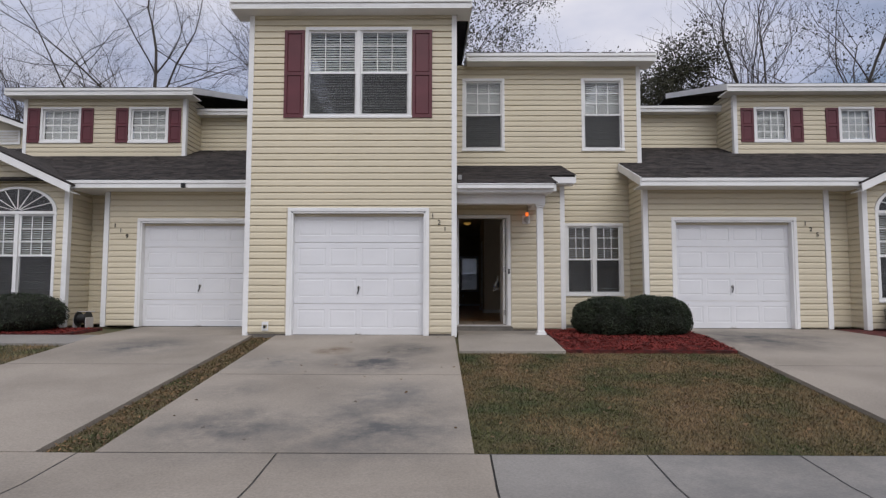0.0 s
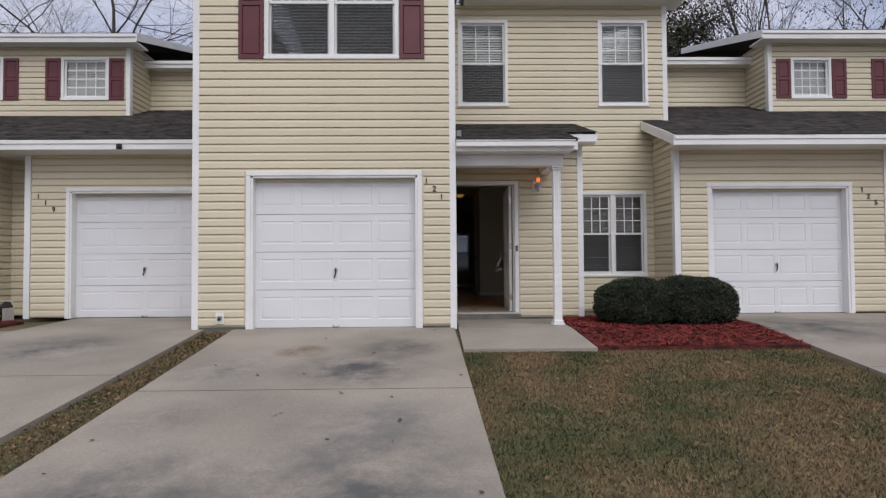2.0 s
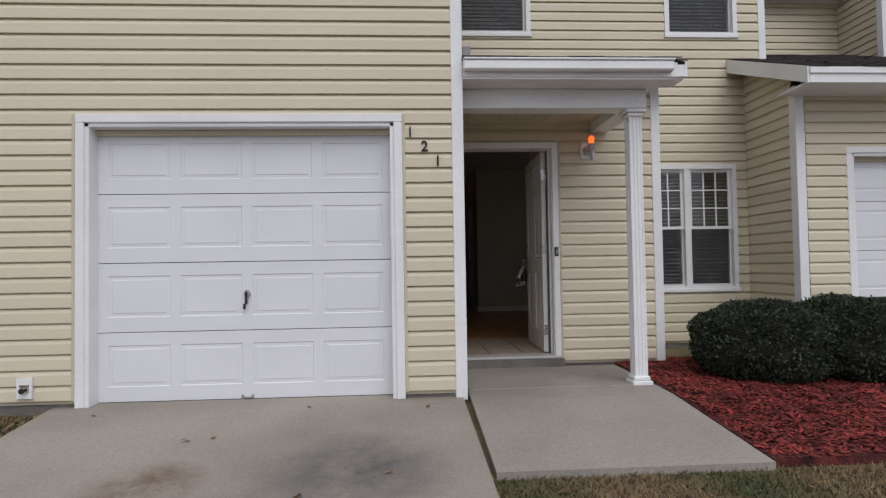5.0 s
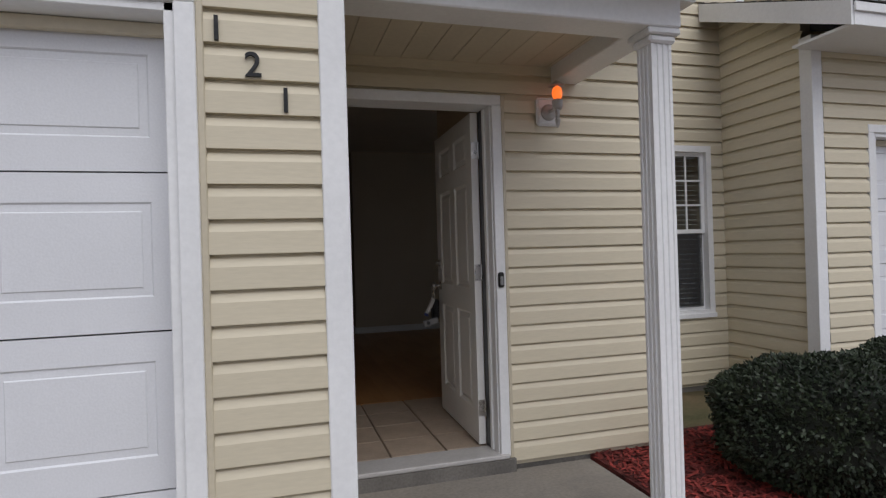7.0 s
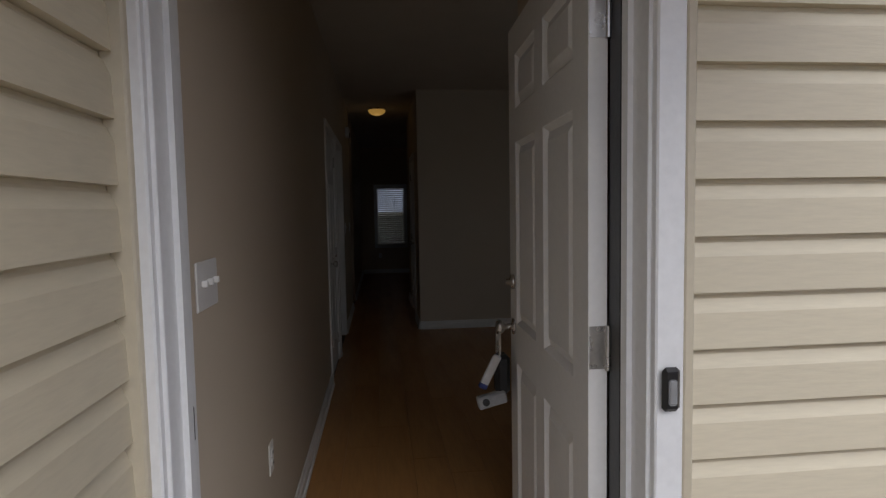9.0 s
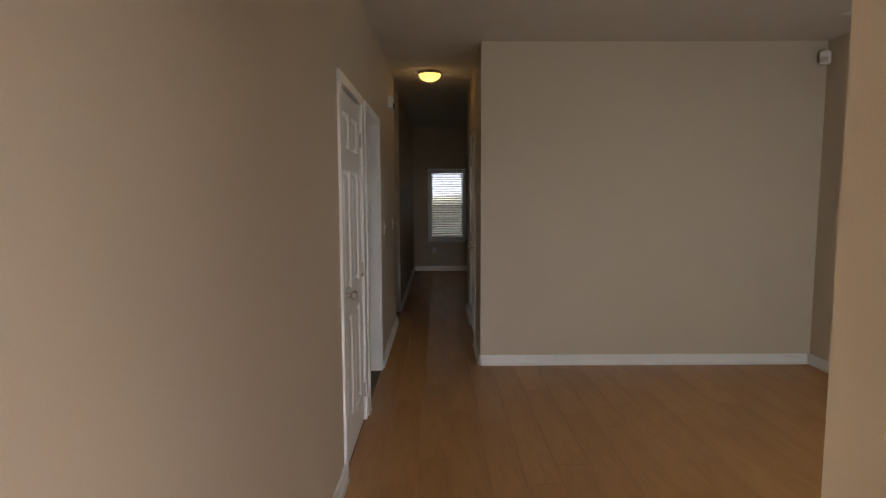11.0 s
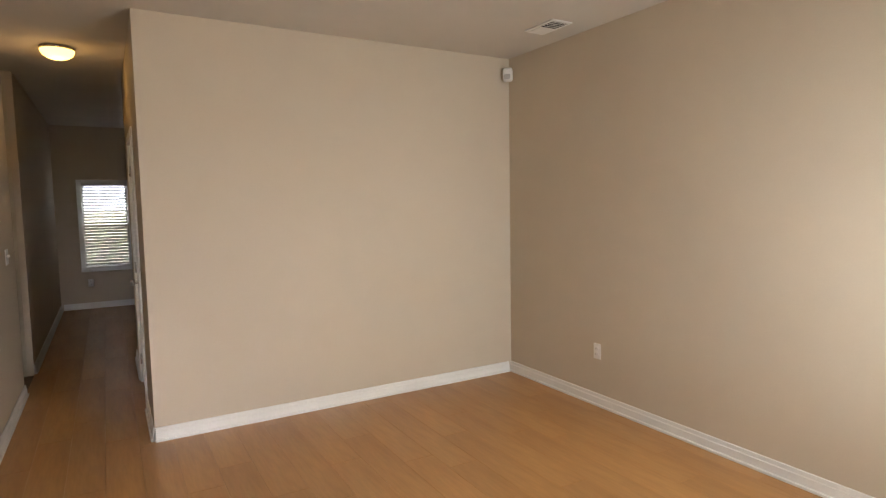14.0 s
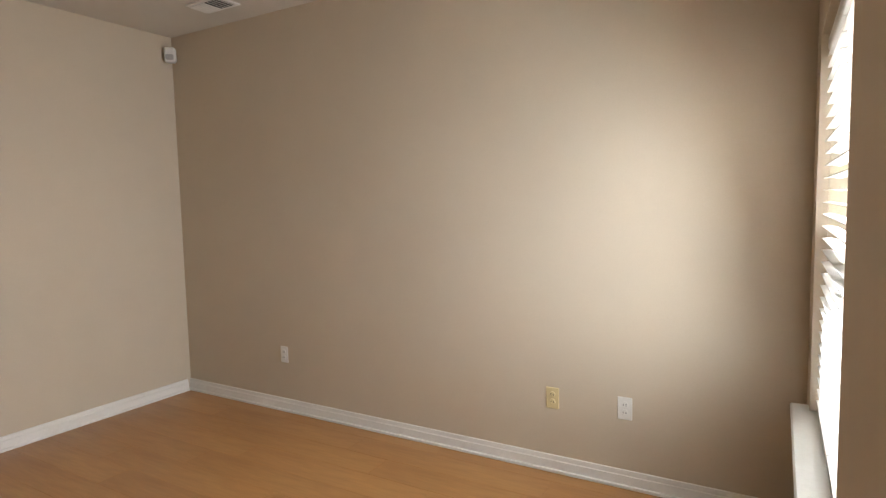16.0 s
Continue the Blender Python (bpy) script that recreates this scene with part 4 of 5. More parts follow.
def inner_door(name, axis_plane, out, span, knob_at, label):
    """A closed six-panel door in a wall across x, set back in white jambs."""
    f = tagged(new(name), "white painted door casing", "door frame", kind="structure")
    casing(f, "x", axis_plane, out, span[0], span[1], FLOOR, DTOP, 0.057, 0.016)
    back = axis_plane - out * 0.115
    p0, p1 = sorted((axis_plane - out * 0.001, back))
    for a in ((span[0] - 0.019, span[0] - 0.001), (span[1] + 0.001, span[1] + 0.019)):
        part("jamb", B(p0, a[0], FLOOR, p1, a[1], DTOP + 0.019), M["interior_white"], f)
    part("head_jamb", B(p0, span[0], DTOP, p1, span[1], DTOP + 0.018), M["interior_white"], f)
    return f


inner_door("door_2", LX, 1, D1, 0, "")
inner_door("door_3", LX, 1, D2, 0, "")
inner_door("door_4", HX, -1, D3, 0, "")


def hung_door(span, x, sgn, label, knob_near):
    d = thing("interior_door", (x, span[0] + 0.003, FLOOR + 0.008), label, "door", "interior doors")
    d.rotation_euler = (0, 0, radians(90))
    w = span[1] - span[0] - 0.006
    panel_door(d, w, 2.03, 0.035, M["interior_white"])
    kx = 0.07 if knob_near else w - 0.07
    knob(d, kx, 0.0 if sgn > 0 else 0.035, 0.95, -sgn, M["nickel"])
    for z in (0.2, 1.0, 1.82):
        hx = w - 0.001 if knob_near else 0.001
        part("hinge", lathe(bmesh.new(), [(0.007, z - 0.045), (0.007, z + 0.045)], 10, "z", (hx, (-0.007 if sgn > 0 else 0.042), 0)), M["nickel"], d)
    return d


hung_door(D1, LX - 0.004, 1, "closed white six-panel door with nickel knob", True)
hung_door(D2, GX1 - 0.16, 1, "white six-panel door swung open into the next room", False).rotation_euler = (0, 0, radians(172))
hung_door(D3, HX + 0.04, -1, "closed white six-panel hall closet door", True)


def plate(name, at, facing, kind_of, material, label, gang=1):
    """A wall plate with a device in it; facing: turn about z, 0 looks towards -y."""
    p = thing(name, at, label, "outlet" if kind_of == "outlet" else "switch")
    p.rotation_euler = (0, 0, radians(facing))
    w = 0.036 + 0.023 * (gang - 1)
    part("cover_plate", B(-w, -0.006, -0.058, w, 0, 0.058, bevel=0.003), material, p)
    for g in range(gang):
        x = (g - (gang - 1) / 2) * 0.046
        if kind_of == "outlet":
            for z in (-0.02, 0.02):
                r = part("receptacle", lathe(bmesh.new(), [(0.0165, -0.006), (0.0165, -0.009), (0.015, -0.010)], 14, "y", (x, 0, z)), material, p)
                part("slot", box(B(x - 0.008, -0.0112, z - 0.005, x - 0.0055, -0.0099, z + 0.006), x + 0.0055, -0.0112, z - 0.005, x + 0.008, -0.0099, z + 0.006), M["black"], r)
        else:
            part("toggle", B(x - 0.005, -0.02, -0.002, x + 0.005, -0.006, 0.014, bevel=0.002), material, p)


plate("wall_outlet", (RX, 16.625, 0.515), -90, "outlet", M["plate"], "white duplex outlet on the beige wall")
plate("wall_outlet", (RX, 14.66, 0.51), -90, "outlet", M["almond"], "almond yellowed duplex outlet on the beige wall")
plate("wall_outlet", (RX, 14.284, 0.515), -90, "outlet", M["plate"], "white duplex outlet near the window")
plate("wall_outlet", (LX, 13.178, 0.60), 90, "outlet", M["plate"], "white duplex outlet in the entry")
plate("wall_outlet", (0.66, FY, 0.50), 0, "outlet", M["plate"], "white duplex outlet under the far window")
plate("light_switch", (LX, 12.50, 1.325), 90, "switch", M["plate"], "white triple toggle switch beside the front door", 3)
plate("light_switch", (LX, 17.98, 1.295), 90, "switch", M["plate"], "white toggle switch beside the hall door")
plate("light_switch", (LX, 18.88, 1.28), 90, "switch", M["plate"], "white toggle switch along the hall", 2)


def ceiling_lamp():
    c = thing("ceiling_lamp", (0.67, 18.9, CEIL), "lit flush-mount ceiling lamp with warm glass bowl", "ceiling lamp")
    c.scale = (0.76, 0.76, 0.76)
    part("base", lathe(bmesh.new(), [(0.10, 0), (0.155, -0.01), (0.155, -0.03), (0.10, -0.035)], 28), M["nickel"], c, "", True)
    part("shade", lathe(bmesh.new(), [(0.15, -0.03), (0.147, -0.05), (0.13, -0.08), (0.095, -0.105), (0.05, -0.12), (0.01, -0.124)], 28), M["lamp_glass"], c, "warm glowing glass bowl", True)
    part("finial", lathe(bmesh.new(), [(0.008, -0.122), (0.009, -0.13), (0.003, -0.138)], 12), M["nickel"], c)
    d = bpy.data.lights.new("hall_bulb", "POINT")
    d.energy, d.color, d.shadow_soft_size = 0.036, (1.0, 0.66, 0.30), 0.05
    o = new("hall_bulb", d); o.location = (0.67, 18.9, CEIL - 0.16)


ceiling_lamp()


def ceiling_vent():
    v = thing("ceiling_vent", (3.68, 16.80, CEIL), "white metal ceiling register with a dark plate for its shaded gaps", "vent")
    part("frame", grid_wall(bmesh.new(), "x", -0.09, 0.09, -0.15, 0.15, -0.008, 0.0, []), M["plate"], v)
    # no hole here: a dark plate gives the shade between the white louvres
    part("opening", B(-0.065, -0.125, -0.0095, 0.065, 0.0, -0.0082), M["roof_deck"], v)
    for i in range(9):
        y = -0.12 + i * 0.03
        part("louvre", B(-0.065, y, -0.0108 if i < 4 else -0.014, 0.065, y + (0.006 if i < 4 else 0.024), -0.0096), M["plate"], v)


ceiling_vent()
ms = thing("alarm_sensor", (RX - 0.055, BY - 0.055, 2.70), "small white alarm sensor in the ceiling corner", "sensor")
ms.rotation_euler = (0, 0, radians(-45))
part("housing", B(-0.04, -0.03, -0.055, 0.04, 0.035, 0.055, bevel=0.012), M["plate"], ms)
part("lens", B(-0.028, -0.036, -0.04, 0.028, -0.029, 0.0, bevel=0.006), M["lantern"], ms)
chime = thing("door_chime", (LX, 18.6, 2.49), "small dark-framed chime box high on the wall", "chime")
part("housing", B(0.0, -0.09, -0.06, 0.05, 0.09, 0.06, bevel=0.008), M["plate"], chime)
part("grille", B(0.05, -0.06, -0.065, 0.058, 0.06, -0.01, bevel=0.003), M["dark_metal"], chime)

# far windows, with blinds, and the window stool of the front room
window("window_5", *FW1, FY + 0.16, 1, 3, 3, label="white double-hung rear window with half-open blinds", out=1, tilt=42, depth=0.09)
window("window_6", *FW2, FY + 0.16, 1, 3, 3, label="white double-hung rear window with half-open blinds", out=1, tilt=42, depth=0.09)
st = bmesh.new()
box(st, W1[0] - 0.05, 13.45, W1[2] + 0.032, W1[1] + 0.05, 13.585, W1[2] + 0.055, bevel=0.006)
box(st, W1[0] - 0.03, 13.521, W1[2] - 0.03, W1[1] + 0.03, 13.535, W1[2] + 0.031, bevel=0.003)
tagged(part("window_stool", st, M["interior_white"]), "white painted inner window sill", "sill", kind="structure")
rl = thing("stair_rail", (1.30, 21.3, FLOOR), "white sloping stair handrail in the far room", "handrail")
bm = bmesh.new()
box(bm, -0.02, -0.35, -0.025, 0.02, 0.35, 0.025, bevel=0.006)
bmesh.ops.rotate(bm, verts=bm.verts[:], cent=(0, 0, 0), matrix=Matrix.Rotation(radians(35), 3, "X"))
bmesh.ops.translate(bm, verts=bm.verts[:], vec=(0, 0, 1.1))
part("rail", bm, M["interior_white"], rl)
part("newel", B(-0.035, -0.42, 0.0, 0.035, -0.35, 1.0, bevel=0.006), M["interior_white"], rl)

# ---- things on the front ----
def number(char, x, z, y, size=0.115):
    cu = bpy.data.curves.new("house_number", "FONT")
    cu.body, cu.size, cu.extrude, cu.bevel_depth, cu.align_x, cu.align_y = char, size, 0.004, 0.001, "CENTER", "CENTER"
    tmp = new("tmp_text", cu)
    dg = bpy.context.evaluated_depsgraph_get()
    me = bpy.data.meshes.new_from_object(tmp.evaluated_get(dg))
    bpy.data.objects.remove(tmp)
    me.materials.clear(); me.materials.append(M["digit"])
    ob = tagged(new("house_number", me), "black metal house number %s on cream siding" % char, "house number", "house numbers")
    ob.matrix_world = pose(x, y - 0.031, z, 90, 0, 0)


for c, x, z in (("1", -0.172, 2.042), ("2", -0.062, 1.930), ("1", 0.038, 1.818)):
    number(c, x, z, GY)
for c, x, z in (("1", -6.61, 2.05), ("1", -6.49, 1.95), ("9", -6.36, 1.835)):
    number(c, x, z, 12.63)
for c, x, z in (("1", 7.045, 2.07), ("2", 7.15, 1.96), ("5", 7.275, 1.86)):
    number(c, x, z, 12.405)


def sconce():
    s = thing("wall_lantern", (1.585, DY - 0.024, 2.12), "pale wall lantern with an orange glowing bulb", "lantern")
    part("back_plate", B(-0.075, -0.022, -0.08, 0.075, 0, 0.09, bevel=0.016), M["white"], s, "white mounting block")
    part("canopy", lathe(bmesh.new(), [(0.05, -0.022), (0.048, -0.034), (0.025, -0.045)], 20, "y"), M["lantern"], s, "", True)
    part("arm", box(B(-0.011, -0.13, -0.01, 0.011, -0.035, 0.012, bevel=0.005), -0.011, -0.15, -0.07, 0.011, -0.128, 0.03, bevel=0.005), M["lantern"], s)
    part("socket", lathe(bmesh.new(), [(0.022, 0.0), (0.03, 0.02), (0.032, 0.05), (0.022, 0.06)], 16, "z", (0, -0.14, -0.01)), M["lantern"], s, "", True)
    part("bulb", lathe(bmesh.new(), [(0.014, 0.05), (0.028, 0.075), (0.031, 0.10), (0.024, 0.125), (0.006, 0.137)], 16, "z", (0, -0.14, -0.01)), M["bulb"], s, "orange glowing bulb", True)
    part("finial", lathe(bmesh.new(), [(0.004, -0.115), (0.012, -0.095), (0.016, -0.07), (0.010, -0.05)], 14, "z", (0, -0.14, 0)), M["lantern"], s, "", True)
    part("hood", lathe(bmesh.new(), [(0.05, 0.128), (0.04, 0.14), (0.01, 0.16)], 16, "z", (0.02, -0.10, 0.01)), M["lantern"], s, "", True)


sconce()
cap = thing("drain_cap", (2.92, 12.26, 0.03), "small white plastic drain cap in the mulch", "drain cap")
part("pipe", lathe(bmesh.new(), [(0.04, -0.05), (0.04, 0.06), (0.046, 0.062), (0.046, 0.085), (0.03, 0.095), (0.005, 0.096)], 16), M["white"], cap, "", True)
reel = thing("hose_reel", (-7.02, 12.36, 0.03), "grey and dark hose reel on the ground by the wall", "hose reel")
part("drum", lathe(bmesh.new(), [(0.14, -0.1), (0.14, -0.085), (0.09, -0.08), (0.09, 0.08), (0.14, 0.085), (0.14, 0.1)], 20, "x", (0, 0, 0.17)), M["dark_metal"], reel)
part("stand", B(-0.13, -0.12, 0.0, -0.11, 0.12, 0.2, bevel=0.004), M["lantern"], reel)
part("stand", B(0.11, -0.12, 0.0, 0.13, 0.12, 0.2, bevel=0.004), M["lantern"], reel)
part("handle", B(-0.13, -0.01, 0.30, 0.22, 0.01, 0.32, bevel=0.004), M["lantern"], reel)
bell = thing("doorbell", (1.252, DY - 0.034, 1.13), "small black doorbell on the white door casing", "doorbell")
part("case", B(-0.019, -0.016, -0.045, 0.019, 0, 0.045, bevel=0.008), M["black"], bell)
part("button", B(-0.009, -0.020, -0.030, 0.009, -0.0155, 0.022, bevel=0.004), M["grey"], bell, "grey button")
vt = thing("wall_hydrant_box", (-3.02, GY - 0.024, 0.085), "pale recessed tap box low on the siding", "tap box")
part("case", grid_wall(bmesh.new(), "y", -0.02, 0, -0.055, 0.055, 0, 0.15, [(-0.035, 0.035, 0.03, 0.10)]), M["white"], vt)
part("tap", lathe(bmesh.new(), [(0.012, 0.0), (0.012, -0.04), (0.02, -0.045), (0.02, -0.055)], 12, "y", (0, 0, 0.06)), M["dark_metal"], vt)


# ---- neighbouring houses ----
def neighbour(s, fy, c0, c1, gx0, gx1, wx, wy, dx0, dx1, dy, wins, n, rec):
    """A lower house: garage front at fy from c0 (beside the main house) to c1, wing front at wy past wx, dormer at dy; s: 1 to the right."""
    lo, hi = sorted((c0, c1))
    g = (gx0, gx1, -0.1, 2.14)
    f = wall("wall_garage_%d" % n, "y", fy, fy + 0.13, lo, hi, 0.05, 2.86, [g], M["siding_trim"], "cream vinyl-sided garage front")
    siding(f, "y", fy, -1, lo + 0.06, hi - 0.06, 0.07, 2.86, [(gx0 - 0.065, gx1 + 0.065, -1, 2.20)])
    garage_door(gx0, gx1, 0.03, 2.135, fy, n)
    ends = [c1] if s < 0 else [c0, c1]
    for c in ends:
        trim("trim_corner", c - 0.05, fy - 0.03, 0.03, c + 0.05, fy + 0.08, 2.86)
    if s > 0:
        sd = wall("wall_garage_side_%d" % n, "x", c0, c0 + 0.13, fy + 0.13, WY, 0.05, 3.08, [], M["siding_trim"], "cream vinyl-sided return wall")
        siding(sd, "x", c0, -1, fy + 0.08, WY, 0.07, 3.40, (), lambda z: (max(fy + 0.08, fy - 0.50 + (z + 0.09 - 2.90) / 0.40), WY))
        wall("wall_garage_gable_%d" % n, "x", c0 + 0.002, c0 + 0.12, fy + 0.75, WY, 3.081, 3.34, [], M["siding_trim"], "cream vinyl-sided return wall")
    # recessed bay beside the garage and the projecting wing with its arched window
    l2, h2 = sorted((c1, wx))
    rb = wall("wall_bay_%d" % n, "y", fy + rec, fy + rec + 0.1, l2 - 0.1, h2 + 0.1, 0.05, 2.86, [], M["siding_trim"], "cream vinyl-sided recessed bay")
    siding(rb, "y", fy + rec, -1, l2 - 0.1, h2 + 0.1, 0.07, 2.86)
    rs = wall("wall_bay_side_%d" % n, "x", *sorted((wx, wx + s * 0.12)), wy + 0.13, fy + rec, 0.05, 2.86, [], M["siding_trim"], "cream vinyl-sided return wall")
    siding(rs, "x", wx, -s, wy + 0.08, fy + rec, 0.07, 2.86)
    far = wx + s * 3.4
    ax0, ax1 = sorted((wx + s * 0.19, wx + s * 1.75))
    l3, h3 = sorted((wx, far))
    apex = (wx + far) / 2
    slope = 0.46
    zr = lambda x: 2.80 + slope * (1.7 + 0.18 - abs(x - apex))
    ww = wall("wall_wing_%d" % n, "y", wy, wy + 0.13, l3, h3, 0.05, 2.86, [(ax0 + 0.03, ax1 - 0.03, 0.60, 2.28)], M["siding_trim"], "cream vinyl-sided gabled wing")
    acx, ar = (ax0 + ax1) / 2, (ax1 - ax0) / 2
    siding(ww, "y", wy, -1, l3 + 0.05, h3 - 0.05, 0.07, 2.86, [(ax0, ax1, 0.56, 2.30), *[(acx - math.sqrt(max(ar * ar - h * h, 0)), acx + math.sqrt(max(ar * ar - h * h, 0)), 2.30 + h * 0.62, 2.30 + (h + 0.0762) * 0.62) for h in np.arange(0, ar, 0.0762)]])
    gb = bmesh.new()
    pts = [(l3, 2.861), (h3, 2.861), (apex, zr(apex) - 0.1)]
    va = [gb.verts.new((x, wy, z)) for x, z in pts]; vb = [gb.verts.new((x, wy + 0.12, z)) for x, z in pts]
    for i in range(3):
        gb.faces.new((va[i], va[(i + 1) % 3], vb[(i + 1) % 3], vb[i]))
    gb.faces.new(va[::-1]); gb.faces.new(vb)
    bmesh.ops.recalc_face_normals(gb, faces=gb.faces[:])
    gable = tagged(part("gable_%d" % n, gb, M["siding_trim"]), "cream vinyl-sided gable", "wall", kind="structure")
    siding(gable, "y", wy, -1, l3, h3, 2.87, zr(apex) - 0.12, (), lambda z: (max(l3, apex - 1.88 + (z + 0.1 - 2.80) / slope), min(h3, apex + 1.88 - (z + 0.1 - 2.80) / slope)))
    trim("trim_corner", wx - 0.05, wy - 0.03, 0.03, wx + 0.05, wy + 0.08, 2.8)
    window("window_%d" % (n * 10), ax0, ax1, 0.56, 2.30, wy, 2, 3, 3, label="white twin window under a fan light", tilt=22)
    # fan light: rim, spokes and glass over a black sheet painted as unlit depth
    fan = thing("fan_light_window", (acx, wy, 2.30), "white half-round fan light with radiating bars", "window")
    tagged(fan, kind="structure")
    rim, gl, back = bmesh.new(), bmesh.new(), bmesh.new()
    N = 24
    ring = lambda bmx, r, y: [bmx.verts.new((r * math.cos(math.pi * i / N), y, 0.62 * r * math.sin(math.pi * i / N))) for i in range(N + 1)]
    o1, i1, o2, i2 = ring(rim, ar, -0.035), ring(rim, ar - 0.07, -0.035), ring(rim, ar, 0.0), ring(rim, ar - 0.07, 0.0)
    for i in range(N):
        rim.faces.new((o1[i], o1[i + 1], i1[i + 1], i1[i])); rim.faces.new((o1[i], o2[i], o2[i + 1], o1[i + 1])); rim.faces.new((i1[i], i1[i + 1], i2[i + 1], i2[i]))
    part("rim", rim, M["white"], fan)
    gl.faces.new(ring(gl, ar - 0.06, -0.012)); part("pane", gl, M["glass"], fan).visible_shadow = False
    back.faces.new(ring(back, ar - 0.02, -0.004)); part("dark_back", back, M["black"], fan, "black sheet standing for the darkness behind the glass")
    for i in range(1, 8):
        sp = bmesh.new()
        box(sp, 0.06, -0.028, -0.009, ar - 0.05, -0.014, 0.009)
        bmesh.ops.rotate(sp, verts=sp.verts[:], cent=(0, 0, 0), matrix=Matrix.Rotation(-math.pi * i / 8, 3, "Y"))
        for v in sp.verts:
            v.co.z *= 0.62
        part("spoke", sp, M["white"], fan)
    # lower roof
    r = tagged(new("roof_low_%d" % n), "dark brown shingled lower roof with white gutter board", "roof", kind="structure")
    e0 = c0 - 0.22 if s > 0 else c0 + 0.03
    x0, x1 = sorted((e0, far + s * 2))
    ey, ez, sl = fy - 0.50, 2.90, 0.40
    rz = lambda y: ez + sl * (y - ey)
    bm = bmesh.new()
    va = [bm.verts.new((x0, y, z)) for y, z in ((ey, ez - 0.03), (ey, ez), (dy + 1.3, rz(dy + 1.3)), (dy + 1.3, rz(dy + 1.3) - 0.04))]
    vb = [bm.verts.new((x1, v.co.y, v.co.z)) for v in va]
    for i in range(4):
        bm.faces.new((va[i], va[(i + 1) % 4], vb[(i + 1) % 4], vb[i]))
    bm.faces.new(va[::-1]); bm.faces.new(vb)
    bmesh.ops.recalc_face_normals(bm, faces=bm.faces[:])
    part("roof_deck", bm, M["roof_deck"], r)
    shingles("shingle_courses", x0, x1, ey - 0.02, dy + 1.2, rz, r)
    fx0, fx1 = sorted((e0, wx + s * 0.02))
    part("fascia", B(fx0, ey - 0.005, ez - 0.165, fx1, ey + 0.02, ez - 0.032, bevel=0.003), M["white"], r)
    part("drip_edge", B(fx0 - 0.006, ey - 0.022, ez - 0.075, fx1, ey - 0.006, ez - 0.012, bevel=0.003), M["white"], r)
    part("soffit", B(fx0, ey + 0.021, ez - 0.16, fx1, fy - 0.02, ez - 0.14), M["white"], r)
    part("soffit", B(min(c1, wx), fy - 0.019, ez - 0.16, max(c1, wx), fy + rec, ez - 0.14), M["white"], r)
    if s > 0:
        rk = bmesh.new()
        q = [(ey, ez - 0.165), (ey, ez), (WY - 0.03, rz(WY - 0.03)), (WY - 0.03, rz(WY - 0.03) - 0.16)]
        va = [rk.verts.new((x0 - 0.022, *p)) for p in q]; vb = [rk.verts.new((x0 - 0.001, *p)) for p in q]
        for i in range(4):
            rk.faces.new((va[i], va[(i + 1) % 4], vb[(i + 1) % 4], vb[i]))
        rk.faces.new(va[::-1]); rk.faces.new(vb)
        bmesh.ops.recalc_face_normals(rk, faces=rk.faces[:])
        part("rake_board", rk, M["white"], r)
    # gable roof over the wing
    gr = tagged(new("roof_gable_%d" % n), "dark shingled gable roof with white rake boards", "roof", kind="structure")
    for sd in (-1, 1):
        bx = apex + sd * 1.95
        for nm, t0, t1, ya, yb, m in (("roof_deck", 0.0, 0.035, wy - 0.33, dy, M["shingle"]), ("rake_board", -0.15, -0.002, wy - 0.34, wy - 0.315, M["white"]), ("soffit", -0.15, -0.13, wy - 0.314, wy - 0.02, M["white"])):
            b = bmesh.new()
            za, zb = 2.80 - slope * 0.07, zr(apex)
            vs = [(bx, ya, za + t0), (apex, ya, zb + t0), (apex, ya, zb + t1), (bx, ya, za + t1)]
            va = [b.verts.new(v) for v in vs]; vb = [b.verts.new((v[0], yb, v[2])) for v in vs]
            for i in range(4):
                b.faces.new((va[i], va[(i + 1) % 4], vb[(i + 1) % 4], vb[i]))
            b.faces.new(va[::-1]); b.faces.new(vb)
            bmesh.ops.recalc_face_normals(b, faces=b.faces[:])
            part(nm, b, m, gr)
    # dormer storey
    d0, d1 = sorted((dx0, dx1))
    db = rz(dy)
    dw = wall("wall_dormer_%d" % n, "y", dy, dy + 0.13, d0, d1, db - 0.1, 5.40, [inset(w) for w in wins], M["siding_trim"], "cream vinyl-sided upper storey")
    siding(dw, "y", dy, -1, d0 + 0.05, d1 - 0.05, db, 5.40, wins)
    for c in (dx0, dx1):
        trim("trim_corner", c - 0.045, dy - 0.03, db - 0.02, c + 0.045, dy + 0.08, 5.40)
    sx = wall("wall_dormer_side_%d" % n, "x", *sorted((dx0, dx0 + s * 0.12)), dy + 0.13, 22, db - 0.1, 5.5, [], M["siding_trim"], "cream vinyl-sided dormer side")
    siding(sx, "x", dx0, -s, dy + 0.08, dy + 1.0, db, 5.5)
    rr = sorted((HX1 if s > 0 else GX0, dx0))
    rw = wall("wall_upper_recess_%d" % n, "y", dy + 0.9, dy + 1.03, rr[0], rr[1], db, 5.2, [], M["siding_trim"], "cream vinyl-sided recessed upper wall")
    siding(rw, "y", dy + 0.9, -1, rr[0], rr[1], rz(dy + 0.9) - 0.02, 5.2)
    roof("roof_upper_%d" % n, d0 - 0.3, d1 + 0.3, dy - 0.32, 18, 5.38, 0.28, 23)
    roof("roof_recess_%d" % n, rr[0] + (0 if s < 0 else 0.26), rr[1] - (0 if s > 0 else 0.26), dy + 0.6, 18, 5.18, 0.25, 22, 0.15)
